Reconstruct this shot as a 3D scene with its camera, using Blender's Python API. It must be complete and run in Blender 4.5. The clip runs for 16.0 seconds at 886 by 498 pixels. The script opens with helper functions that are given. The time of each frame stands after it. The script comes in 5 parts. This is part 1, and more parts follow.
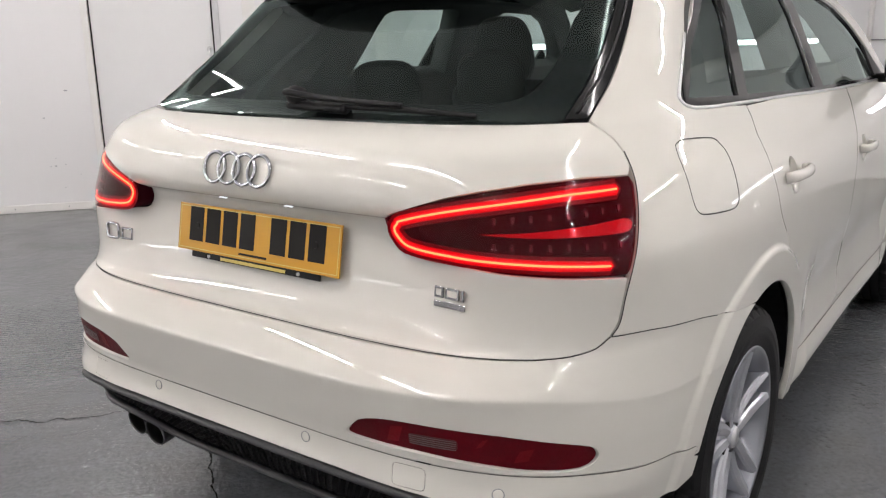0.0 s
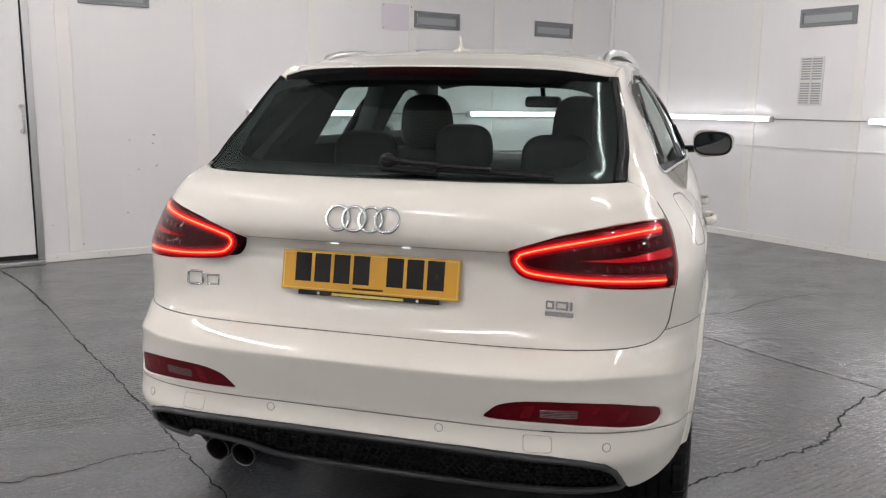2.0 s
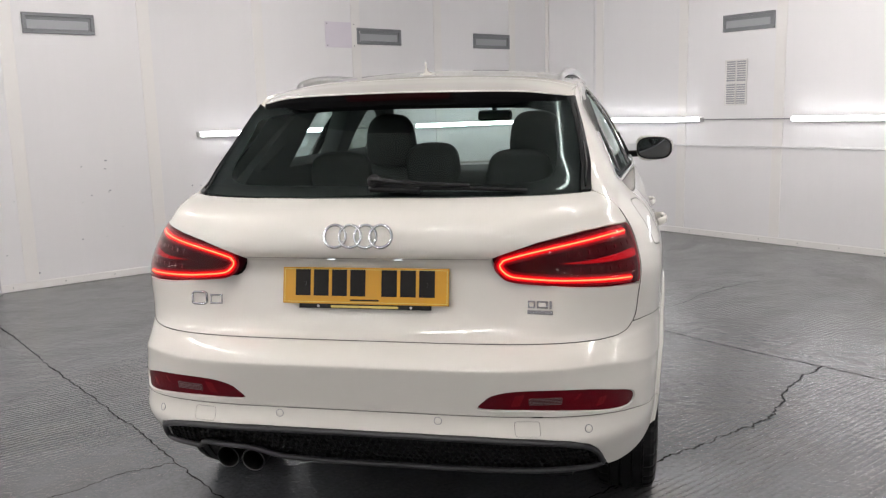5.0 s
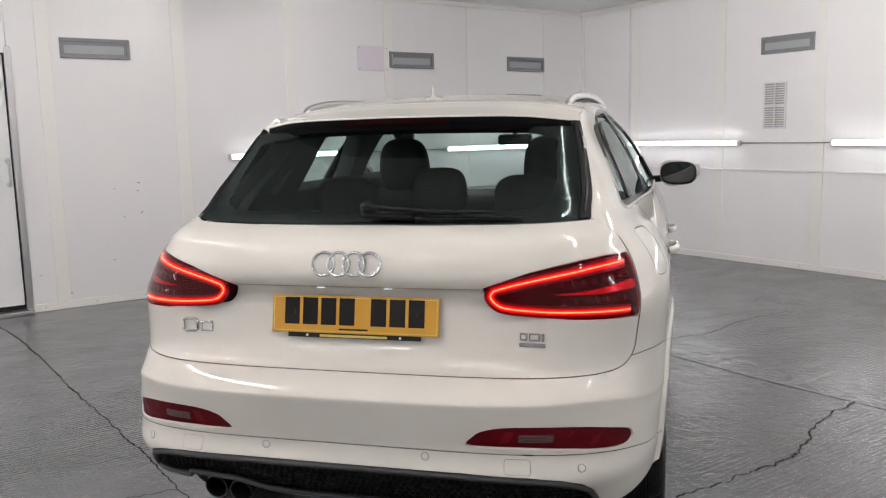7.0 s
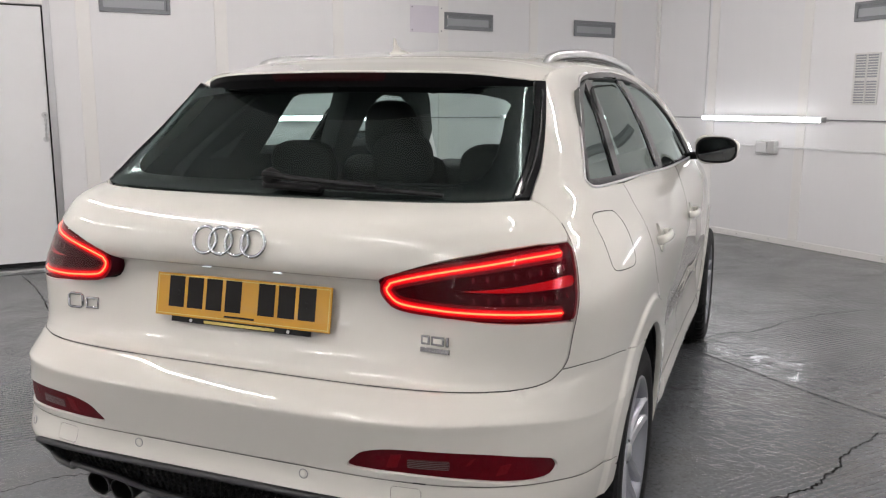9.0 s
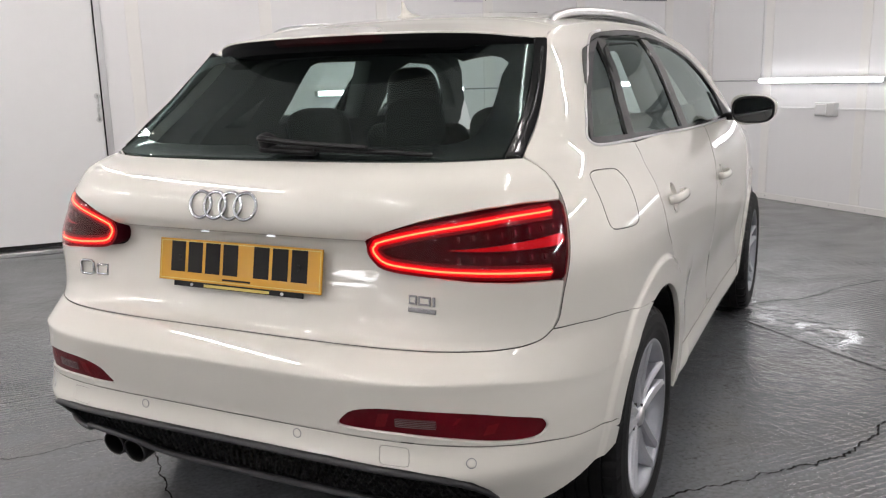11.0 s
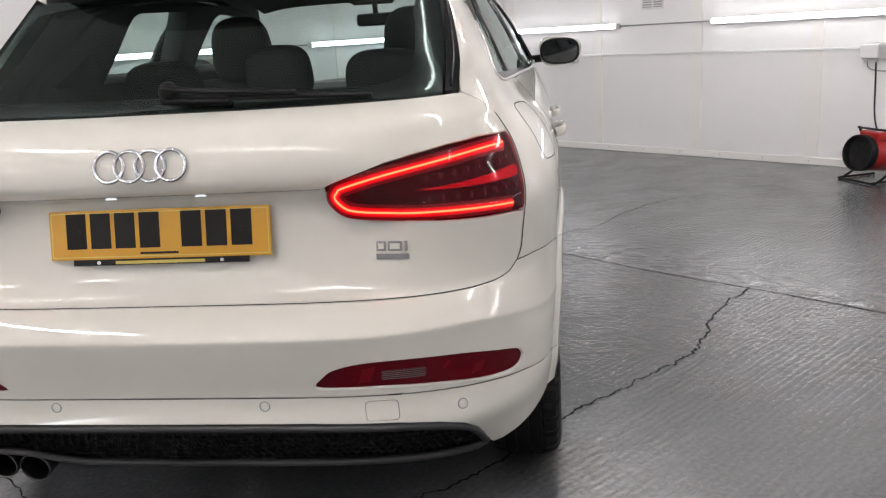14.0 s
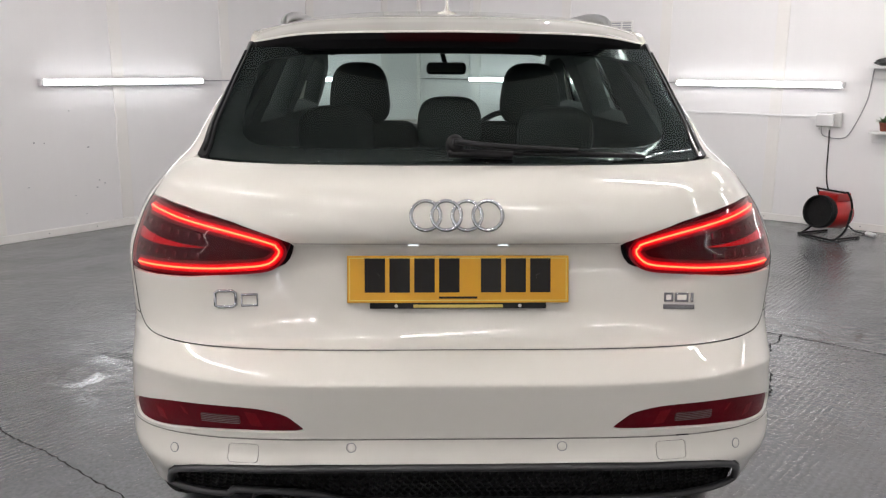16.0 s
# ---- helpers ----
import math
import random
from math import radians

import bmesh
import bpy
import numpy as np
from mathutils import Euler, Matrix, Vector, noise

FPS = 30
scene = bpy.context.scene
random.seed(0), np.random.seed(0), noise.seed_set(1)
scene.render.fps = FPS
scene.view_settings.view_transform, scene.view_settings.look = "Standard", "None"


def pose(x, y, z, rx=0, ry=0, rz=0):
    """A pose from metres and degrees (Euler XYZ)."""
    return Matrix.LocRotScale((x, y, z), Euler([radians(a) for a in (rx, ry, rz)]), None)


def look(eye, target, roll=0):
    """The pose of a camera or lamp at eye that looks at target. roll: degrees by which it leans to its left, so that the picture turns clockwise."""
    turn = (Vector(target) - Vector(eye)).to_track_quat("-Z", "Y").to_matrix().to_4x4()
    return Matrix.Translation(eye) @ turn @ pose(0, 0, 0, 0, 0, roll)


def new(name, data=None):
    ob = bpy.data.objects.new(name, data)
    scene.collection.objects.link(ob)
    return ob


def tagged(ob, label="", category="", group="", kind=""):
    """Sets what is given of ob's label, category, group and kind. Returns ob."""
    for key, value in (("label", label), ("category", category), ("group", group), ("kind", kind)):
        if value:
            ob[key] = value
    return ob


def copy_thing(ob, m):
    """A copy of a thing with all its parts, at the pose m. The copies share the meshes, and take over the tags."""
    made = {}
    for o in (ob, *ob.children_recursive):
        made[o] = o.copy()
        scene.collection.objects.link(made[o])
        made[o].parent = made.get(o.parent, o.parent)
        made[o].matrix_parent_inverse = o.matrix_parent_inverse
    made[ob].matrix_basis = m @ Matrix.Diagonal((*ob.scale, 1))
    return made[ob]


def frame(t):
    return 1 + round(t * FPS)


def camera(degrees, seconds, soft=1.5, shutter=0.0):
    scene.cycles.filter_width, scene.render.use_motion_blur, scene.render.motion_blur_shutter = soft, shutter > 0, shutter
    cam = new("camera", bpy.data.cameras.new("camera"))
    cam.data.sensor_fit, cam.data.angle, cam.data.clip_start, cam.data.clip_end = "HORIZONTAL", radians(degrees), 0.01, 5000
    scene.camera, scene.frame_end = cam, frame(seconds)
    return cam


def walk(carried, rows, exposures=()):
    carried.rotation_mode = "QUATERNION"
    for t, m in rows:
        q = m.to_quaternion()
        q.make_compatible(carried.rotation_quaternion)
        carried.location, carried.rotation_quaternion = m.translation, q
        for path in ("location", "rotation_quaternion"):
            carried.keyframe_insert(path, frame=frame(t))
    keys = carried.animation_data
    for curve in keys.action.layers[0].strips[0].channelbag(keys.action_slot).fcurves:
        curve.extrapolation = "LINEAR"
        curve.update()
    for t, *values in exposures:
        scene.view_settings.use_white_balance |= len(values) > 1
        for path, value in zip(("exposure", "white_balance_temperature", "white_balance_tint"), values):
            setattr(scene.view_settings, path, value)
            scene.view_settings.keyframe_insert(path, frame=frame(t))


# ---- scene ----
cam = camera(56.6, 16.0, 1.25)
PATH = [
    (0, (0.451, -0.639, 1.326), (0.928, 1.241, 0.837), -1.1),
    (0.5, (0.1, -0.646, 1.295), (0.809, 1.171, 0.857), -0.0),
    (1, (-0.2, -0.708, 1.347), (0.662, 1.049, 0.932), -0.9),
    (1.5, (-0.411, -0.766, 1.419), (0.638, 0.9, 1.07), -1.2),
    (2, (-0.581, -0.76, 1.379), (0.515, 0.876, 1.029), 0.8),
    (2.5, (-0.805, -0.765, 1.388), (0.366, 0.804, 0.981), -0.3),
    (3, (-0.815, -0.78, 1.407), (0.453, 0.707, 0.981), -1.2),
    (3.5, (-0.798, -0.803, 1.422), (0.536, 0.63, 1.014), 0.2),
    (4, (-0.816, -0.816, 1.405), (0.496, 0.639, 1.002), 0.9),
    (4.5, (-0.827, -0.841, 1.422), (0.431, 0.67, 1.055), -0.2),
    (7, (-0.655, -0.902, 1.433), (0.479, 0.722, 1.156), -1.4),
    (7.5, (-0.503, -0.847, 1.412), (0.587, 0.807, 1.133), 0.2),
    (8, (-0.305, -0.79, 1.413), (0.748, 0.881, 1.1), 0.6),
    (10.5, (0.135, -0.888, 1.366), (0.909, 0.916, 0.987), -0.7),
    (11, (0.144, -0.892, 1.359), (0.929, 0.904, 0.956), -1.5),
    (11.5, (0.144, -0.884, 1.359), (0.931, 0.909, 0.952), -1.6),
    (12, (0.147, -0.879, 1.352), (0.941, 0.91, 0.938), -1.5),
    (12.5, (0.145, -0.868, 1.352), (0.949, 0.915, 0.934), -2.0),
    (13, (0.028, -0.831, 1.343), (0.919, 0.903, 0.898), -2.3),
    (13.5, (-0.164, -0.727, 1.333), (0.94, 0.865, 0.839), -2.6),
    (14, (-0.271, -0.56, 1.309), (1.039, 0.863, 0.8), -3.5),
    (14.5, (-0.425, -0.374, 1.333), (0.988, 0.952, 0.839), -3.2),
    (15, (-0.686, -0.191, 1.348), (0.78, 1.077, 0.853), -2.3),
    (15.5, (-0.861, -0.053, 1.37), (0.65, 1.167, 0.895), -0.4),
    (16, (-1.001, 0.058, 1.396), (0.527, 1.275, 0.965), 0.3),
]
walk(cam, [(t, look(eye, target, roll)) for t, eye, target, roll in PATH],
     [(0, 0.25), (0.5, 0.12), (1, 0.22), (2, 0.14), (3.5, 0.22), (4.5, 0.23), (7, 0.09), (8, 0.09), (10.5, 0.19), (12.5, 0.27), (13.5, 0.14), (14.5, 0.20), (16, 0.16)])

# ---- world and light ----
world = bpy.data.worlds.new("world")
world.use_nodes = True
world.node_tree.nodes["Background"].inputs[0].default_value = (0.6, 0.65, 0.7, 1)
world.node_tree.nodes["Background"].inputs[1].default_value = 0.05
scene.world = world
TUBE = 12.5          # strength of the wall tubes
CEILING_TUBE = 123.0   # strength of the ceiling tubes

# ---- materials ----
MATS = {}


def material(name, colour, rough=0.5, metal=0.0, coat=0.0, bump=0.0, scale=30.0, vary=0.0, vscale=4.0, rvary=0.0, stretch=(1, 1, 1), emit=None, power=0.0, spec=0.5, random_tint=0.0):
    """A surface with fine relief and variation at two scales, in real-world metres."""
    m = bpy.data.materials.new(name)
    m.use_nodes = True
    nt = m.node_tree
    p = nt.nodes["Principled BSDF"]
    p.inputs["Base Color"].default_value = (*colour, 1)
    p.inputs["Roughness"].default_value = rough
    p.inputs["Metallic"].default_value = metal
    p.inputs["Specular IOR Level"].default_value = spec
    p.inputs["Coat Weight"].default_value = coat
    p.inputs["Coat Roughness"].default_value = 0.01
    if emit:
        p.inputs["Emission Color"].default_value = (*emit, 1)
        p.inputs["Emission Strength"].default_value = power
    if bump or vary or rvary:
        geo = nt.nodes.new("ShaderNodeNewGeometry")
        mapping = nt.nodes.new("ShaderNodeMapping")
        mapping.inputs["Scale"].default_value = stretch
        nt.links.new(geo.outputs["Position"], mapping.inputs["Vector"])

        def grain(size, detail=6.0):
            n = nt.nodes.new("ShaderNodeTexNoise")
            n.inputs["Scale"].default_value, n.inputs["Detail"].default_value = size, detail
            nt.links.new(mapping.outputs[0], n.inputs["Vector"])
            return n.outputs["Fac"]
        if vary:
            mix = nt.nodes.new("ShaderNodeMix")
            mix.data_type = "RGBA"
            mix.inputs[6].default_value = (*[c * (1 - vary) for c in colour], 1)
            mix.inputs[7].default_value = (*[min(1, c * (1 + vary)) for c in colour], 1)
            add = nt.nodes.new("ShaderNodeMath")
            add.operation = "ADD"
            half = nt.nodes.new("ShaderNodeMath")
            half.operation, half.inputs[1].default_value = "MULTIPLY", 0.5
            nt.links.new(grain(vscale), add.inputs[0])
            nt.links.new(grain(vscale * 9), add.inputs[1])
            nt.links.new(add.outputs[0], half.inputs[0])
            nt.links.new(half.outputs[0], mix.inputs[0])
            out = mix.outputs[2]
            if random_tint:
                info = nt.nodes.new("ShaderNodeObjectInfo")
                tint = nt.nodes.new("ShaderNodeHueSaturation")
                ramp = nt.nodes.new("ShaderNodeMapRange")
                ramp.inputs[3].default_value, ramp.inputs[4].default_value = 1 - random_tint, 1 + random_tint
                nt.links.new(info.outputs["Random"], ramp.inputs[0])
                nt.links.new(ramp.outputs[0], tint.inputs["Value"])
                nt.links.new(out, tint.inputs["Color"])
                out = tint.outputs[0]
            nt.links.new(out, p.inputs["Base Color"])
        if rvary:
            ramp = nt.nodes.new("ShaderNodeMapRange")
            ramp.inputs[1].default_value, ramp.inputs[2].default_value = 0.35, 0.65
            ramp.inputs[3].default_value, ramp.inputs[4].default_value = max(0.02, rough - rvary), min(1, rough + rvary)
            nt.links.new(grain(vscale * 1.7), ramp.inputs[0])
            nt.links.new(ramp.outputs[0], p.inputs["Roughness"])
        if bump:
            b = nt.nodes.new("ShaderNodeBump")
            b.inputs["Strength"].default_value, b.inputs["Distance"].default_value = bump, 0.004
            nt.links.new(grain(scale), b.inputs["Height"])
            nt.links.new(b.outputs[0], p.inputs["Normal"])
    MATS[name] = m
    return m


def glass(name, tint, gloss=0.02, mirror=0.032):
    """A thin sheet of glass: tinted see-through with a clear reflection."""
    m = bpy.data.materials.new(name)
    m.use_nodes = True
    nt = m.node_tree
    nt.nodes.remove(nt.nodes["Principled BSDF"])
    clear, shine = nt.nodes.new("ShaderNodeBsdfTransparent"), nt.nodes.new("ShaderNodeBsdfGlossy")
    clear.inputs[0].default_value = (*tint, 1)
    shine.inputs["Roughness"].default_value = gloss
    shine.inputs[0].default_value = (0.88, 1.0, 0.96, 1)
    facing, mix = nt.nodes.new("ShaderNodeLayerWeight"), nt.nodes.new("ShaderNodeMixShader")
    facing.inputs["Blend"].default_value = 0.5
    steep, share = nt.nodes.new("ShaderNodeMath"), nt.nodes.new("ShaderNodeMath")
    steep.operation, steep.inputs[1].default_value = "POWER", 5.0
    share.operation, share.inputs[1].default_value, share.inputs[2].default_value = "MULTIPLY_ADD", 0.91, mirror
    nt.links.new(facing.outputs["Facing"], steep.inputs[0])
    nt.links.new(steep.outputs[0], share.inputs[0])
    nt.links.new(share.outputs[0], mix.inputs[0])
    nt.links.new(clear.outputs[0], mix.inputs[1])
    nt.links.new(shine.outputs[0], mix.inputs[2])
    nt.links.new(mix.outputs[0], nt.nodes["Material Output"].inputs[0])
    MATS[name] = m
    return m


def floor_material():
    """Grey floor paint on tamped concrete: broom ridges, worn patches, scuffs and a patchy sheen."""
    m = material("floor_paint", (0.11, 0.115, 0.12), 0.4)
    nt = m.node_tree
    p = nt.nodes["Principled BSDF"]
    p.inputs["Specular IOR Level"].default_value = 0.85
    geo = nt.nodes.new("ShaderNodeNewGeometry")

    def noise_at(scale, detail, stretch=(1, 1, 1), turn=0.0):
        mp = nt.nodes.new("ShaderNodeMapping")
        mp.inputs["Scale"].default_value = stretch
        mp.inputs["Rotation"].default_value = (0, 0, turn)
        n = nt.nodes.new("ShaderNodeTexNoise")
        n.inputs["Scale"].default_value, n.inputs["Detail"].default_value = scale, detail
        nt.links.new(geo.outputs["Position"], mp.inputs["Vector"])
        nt.links.new(mp.outputs[0], n.inputs["Vector"])
        return n.outputs["Fac"]

    def ramp(value, a, b, lo, hi):
        r = nt.nodes.new("ShaderNodeMapRange")
        for k, v in enumerate((a, b, lo, hi)):
            r.inputs[k + 1].default_value = v
        nt.links.new(value, r.inputs[0])
        return r.outputs[0]

    def maths(op, a, b):
        n = nt.nodes.new("ShaderNodeMath")
        n.operation = op
        for k, v in enumerate((a, b)):
            if isinstance(v, float):
                n.inputs[k].default_value = v
            else:
                nt.links.new(v, n.inputs[k])
        return n.outputs[0]
    where = nt.nodes.new("ShaderNodeSeparateXYZ")
    nt.links.new(geo.outputs["Position"], where.inputs[0])
    big, mid, fine = noise_at(0.7, 4), noise_at(4.2, 4, (1, 1.8, 1), 0.2), noise_at(60, 4)
    # trowelled band beside the slab joint
    band = maths("MULTIPLY", ramp(where.outputs[0], 3.44, 3.47, 0.0, 1.0), ramp(where.outputs[0], 3.74, 3.98, 1.0, 0.0))
    # traffic-worn smooth patches
    spot = maths("MULTIPLY", maths("MULTIPLY", ramp(where.outputs[0], 0.5, 0.7, 0.0, 1.0), ramp(where.outputs[0], 1.1, 1.35, 1.0, 0.0)), maths("MULTIPLY", ramp(where.outputs[1], 2.9, 3.1, 0.0, 1.0), ramp(where.outputs[1], 3.8, 4.0, 1.0, 0.0)))
    smooth = maths("MULTIPLY", maths("MAXIMUM", band, spot), ramp(noise_at(9, 6), 0.42, 0.56, 0.15, 1.0))
    wave = nt.nodes.new("ShaderNodeTexWave")
    wave.bands_direction = "Y"
    for key, v in (("Scale", 10.5), ("Distortion", 4.2), ("Detail", 4.0), ("Detail Scale", 1.8), ("Detail Roughness", 0.62)):
        wave.inputs[key].default_value = v
    lay = nt.nodes.new("ShaderNodeMapping")
    lay.inputs["Scale"].default_value, lay.inputs["Rotation"].default_value = (0.35, 1, 1), (0, 0, 0.05)
    nt.links.new(geo.outputs["Position"], lay.inputs["Vector"])
    nt.links.new(lay.outputs[0], wave.inputs["Vector"])
    ridges = wave.outputs["Fac"]
    tamped = maths("MAXIMUM", ramp(where.outputs[1], 0.75, 1.3, 0.62, 0.08), ramp(where.outputs[0], 3.74, 3.9, 0.0, 0.45))
    tamped = maths("MAXIMUM", tamped, maths("MULTIPLY", ramp(where.outputs[1], 2.7, 3.0, 0.0, 0.5), ramp(where.outputs[1], 3.7, 4.1, 1.0, 0.15)))
    polish = ramp(noise_at(2.6, 7, (1.0, 1.5, 1), 0.4), 0.38, 0.62, 0.0, 1.0)
    scuff = ramp(noise_at(1.6, 5, (1.0, 4.5, 1), 0.35), 0.52, 0.80, 0.0, 0.10)
    stain = ramp(noise_at(1.5, 3), 0.50, 0.75, 0.0, 0.8)
    value = maths("ADD", maths("ADD", ramp(big, 0.3, 0.7, 0.80, 1.05), ramp(mid, 0.2, 0.8, -0.09, 0.09)), ramp(fine, 0.3, 0.7, -0.16, 0.16))
    # the band's colour is lifted slightly too, painting in some of its sheen
    value = maths("ADD", maths("ADD", value, scuff), maths("MULTIPLY", band, 0.05))
    value = maths("ADD", value, maths("MULTIPLY", tamped, ramp(ridges, 0.1, 0.9, -0.10, 0.05)))
    mix = nt.nodes.new("ShaderNodeMix")
    mix.data_type = "RGBA"
    mix.inputs[6].default_value, mix.inputs[7].default_value = (0.0, 0.0, 0.0, 1), (0.107, 0.113, 0.121, 1)
    nt.links.new(maths("MULTIPLY", value, 0.9), mix.inputs[0])
    brown = nt.nodes.new("ShaderNodeMix")
    brown.data_type, brown.blend_type = "RGBA", "MULTIPLY"
    brown.inputs[7].default_value = (0.94, 0.85, 0.76, 1)
    nt.links.new(stain, brown.inputs[0])
    nt.links.new(mix.outputs[2], brown.inputs[6])
    nt.links.new(brown.outputs[2], p.inputs["Base Color"])
    rough = maths("ADD", ramp(polish, 0.0, 1.0, 0.225, 0.105), ramp(big, 0.3, 0.7, -0.03, 0.035))
    nt.links.new(maths("MAXIMUM", maths("SUBTRACT", rough, maths("MULTIPLY", smooth, 0.12)), 0.075), p.inputs["Roughness"])
    b = nt.nodes.new("ShaderNodeBump")
    b.inputs["Strength"].default_value, b.inputs["Distance"].default_value = 0.80, 0.005
    patches = maths("MULTIPLY", maths("MULTIPLY", tamped, ramp(noise_at(2.2, 4), 0.38, 0.62, 0.15, 0.85)), maths("SUBTRACT", 1.0, maths("MULTIPLY", band, 0.8)))
    lumps = maths("ADD", maths("MULTIPLY", noise_at(24, 4, (1, 0.7, 1), 0.5), 0.75), maths("MULTIPLY", noise_at(9, 3), 0.5))
    height = maths("ADD", maths("MULTIPLY", ridges, patches), maths("ADD", maths("MULTIPLY", noise_at(60, 5), 0.45), lumps))
    nt.links.new(maths("MULTIPLY", height, maths("SUBTRACT", 1.0, maths("MULTIPLY", smooth, 0.82))), b.inputs["Height"])
    nt.links.new(b.outputs[0], p.inputs["Normal"])
    return m


FLOOR = floor_material()
CRACK = material("crack", (0.010, 0.010, 0.010), 0.95, spec=0.0)
JOINT = material("joint", (0.045, 0.045, 0.046), 0.8, vary=0.4, vscale=6, spec=0.1)
WALL = material("wall_panel", (0.775, 0.768, 0.772), 0.3, bump=0.10, scale=26, vary=0.025, vscale=2.2, random_tint=0.02, stretch=(1, 1, 0.04))
STRIP = material("wall_strip", (0.79, 0.775, 0.755), 0.28, bump=0.04, scale=60, vary=0.03, vscale=2)
CEIL = material("ceiling_paint", (0.76, 0.76, 0.76), 0.5, bump=0.05, scale=40, vary=0.03, vscale=2)
DOORW = material("door_paint", (0.77, 0.77, 0.77), 0.3, bump=0.04, scale=70, vary=0.03, vscale=2)
ALU = material("brushed_metal", (0.62, 0.62, 0.63), 0.32, 1.0, bump=0.06, scale=120, vary=0.08, vscale=12)
VENT = material("vent_grey", (0.20, 0.21, 0.22), 0.45, bump=0.03, scale=80, vary=0.08, vscale=9)
VENT_LIGHT = material("vent_blade", (0.34, 0.35, 0.37), 0.4, vary=0.06, vscale=9)
GRILLE = material("steel_grille", (0.72, 0.71, 0.69), 0.35, 0.3, vary=0.1, vscale=15)
DARK = material("dark_gap", (0.01, 0.01, 0.01), 0.9)
SIGN = material("sign_board", (0.70, 0.66, 0.72), 0.35, vary=0.03, vscale=5)
PVC = material("white_plastic", (0.72, 0.72, 0.72), 0.35, vary=0.03, vscale=10)
GREYBOX = material("grey_plastic", (0.55, 0.55, 0.54), 0.4, vary=0.04, vscale=14)
CABLE = material("black_rubber", (0.015, 0.015, 0.016), 0.55)
CABLE_GREY = material("grey_cable", (0.3, 0.3, 0.31), 0.5)
TUBE_GLOW = material("tube_glow", (0.9, 0.9, 0.9), 0.4, emit=(0.95, 0.965, 1.0), power=TUBE)
CEIL_GLOW = material("ceiling_glow", (0.9, 0.9, 0.9), 0.4, emit=(1.0, 0.943, 0.925), power=CEILING_TUBE)
PAINT = material("white_paint", (0.580, 0.566, 0.520), 0.6, coat=1.0, vary=0.006, vscale=3, spec=0.1)
GLOSS_BLACK = material("gloss_black", (0.003, 0.003, 0.0035), 0.1, spec=0.18)
MESH_GREY = material("mesh_grey", (0.011, 0.011, 0.012), 0.5, spec=0.22, bump=0.05, scale=300, vary=0.15, vscale=20)
BRAKE = material("brake_lens", (0.010, 0.0006, 0.001), 0.3, spec=0.08, vary=0.2, vscale=40)
BLACK = material("black_plastic", (0.006, 0.006, 0.0065), 0.5, spec=0.2, bump=0.08, scale=300, vary=0.15, vscale=20)
TRIM_GREY = material("grey_trim", (0.022, 0.0225, 0.024), 0.42, spec=0.4, bump=0.05, scale=300, vary=0.12, vscale=16)
BADGE = material("badge_metal", (0.36, 0.36, 0.37), 0.22, 1.0)
CHROME = material("chrome", (0.47, 0.48, 0.50), 0.08, 1.0)
FRAME_BLACK = material("window_rubber", (0.005, 0.005, 0.0055), 0.5, bump=0.05, scale=300, vary=0.2, vscale=20, spec=0.03)
PILLAR_BLACK = material("pillar_black", (0.006, 0.006, 0.0065), 0.12, spec=0.35, vary=0.1, vscale=20)
SATIN = material("satin_metal", (0.60, 0.60, 0.60), 0.3, 1.0, vary=0.04, vscale=10)
DULL = material("exhaust_steel", (0.09, 0.09, 0.09), 0.35, 1.0, vary=0.3, vscale=25)
ALLOY = material("alloy", (0.46, 0.47, 0.51), 0.28, 0.8, coat=0.6, vary=0.04, vscale=15)
# darker copy of the alloy, painting in the shade between the spokes
ALLOY_SHADED = material("alloy_shaded", (0.27, 0.28, 0.31), 0.32, 0.8, coat=0.4, vary=0.08, vscale=15)
RUBBER = material("tyre_rubber", (0.006, 0.006, 0.0065), 0.6, spec=0.2, bump=0.1, scale=140, vary=0.3, vscale=18)
PLATE = material("plate_yellow", (0.47, 0.235, 0.006), 0.4, coat=0.12, vary=0.03, vscale=14)
INK = material("plate_ink", (0.010, 0.009, 0.009), 0.7, spec=0.2)
GOLD = material("gold_ink", (0.5, 0.4, 0.1), 0.4)
FABRIC = material("seat_fabric", (0.017, 0.018, 0.018), 0.8, bump=0.3, scale=400, vary=0.25, vscale=30)
LINER = material("trim_liner", (0.070, 0.073, 0.072), 0.8, bump=0.15, scale=300, vary=0.2, vscale=20)
DASH = material("dashboard", (0.03, 0.03, 0.031), 0.6, bump=0.1, scale=200, vary=0.2, vscale=20)
RED_DARK = material("lamp_housing", (0.040, 0.001, 0.006), 0.45, spec=0.05, vary=0.3, vscale=30)
RED_FOG = material("fog_red", (0.080, 0.0008, 0.0045), 0.5, coat=0.3, spec=0.05, bump=0.25, scale=220, vary=0.5, vscale=28)
CLEAR_FOG = material("fog_clear", (0.06, 0.02, 0.022), 0.4, 0.0, spec=0.1, bump=0.4, scale=200, vary=0.4, vscale=60)
FOG_RIB = material("fog_rib", (0.10, 0.07, 0.07), 0.35, 0.3, spec=0.2, vary=0.6, vscale=45)
FOG_BRIGHT = material("fog_reflector", (0.115, 0.0012, 0.005), 0.5, spec=0.1, bump=0.3, scale=160, vary=0.5, vscale=40)
LED = material("light_guide", (0.5, 0.02, 0.01), 0.3, emit=(1.0, 0.22, 0.06), power=7.0)
# wide and near halo: weak emission painting the glow round the guide
HALO_WIDE = material("painted_halo_wide", (0.10, 0.003, 0.006), 0.3, emit=(1.0, 0.002, 0.02), power=0.075)
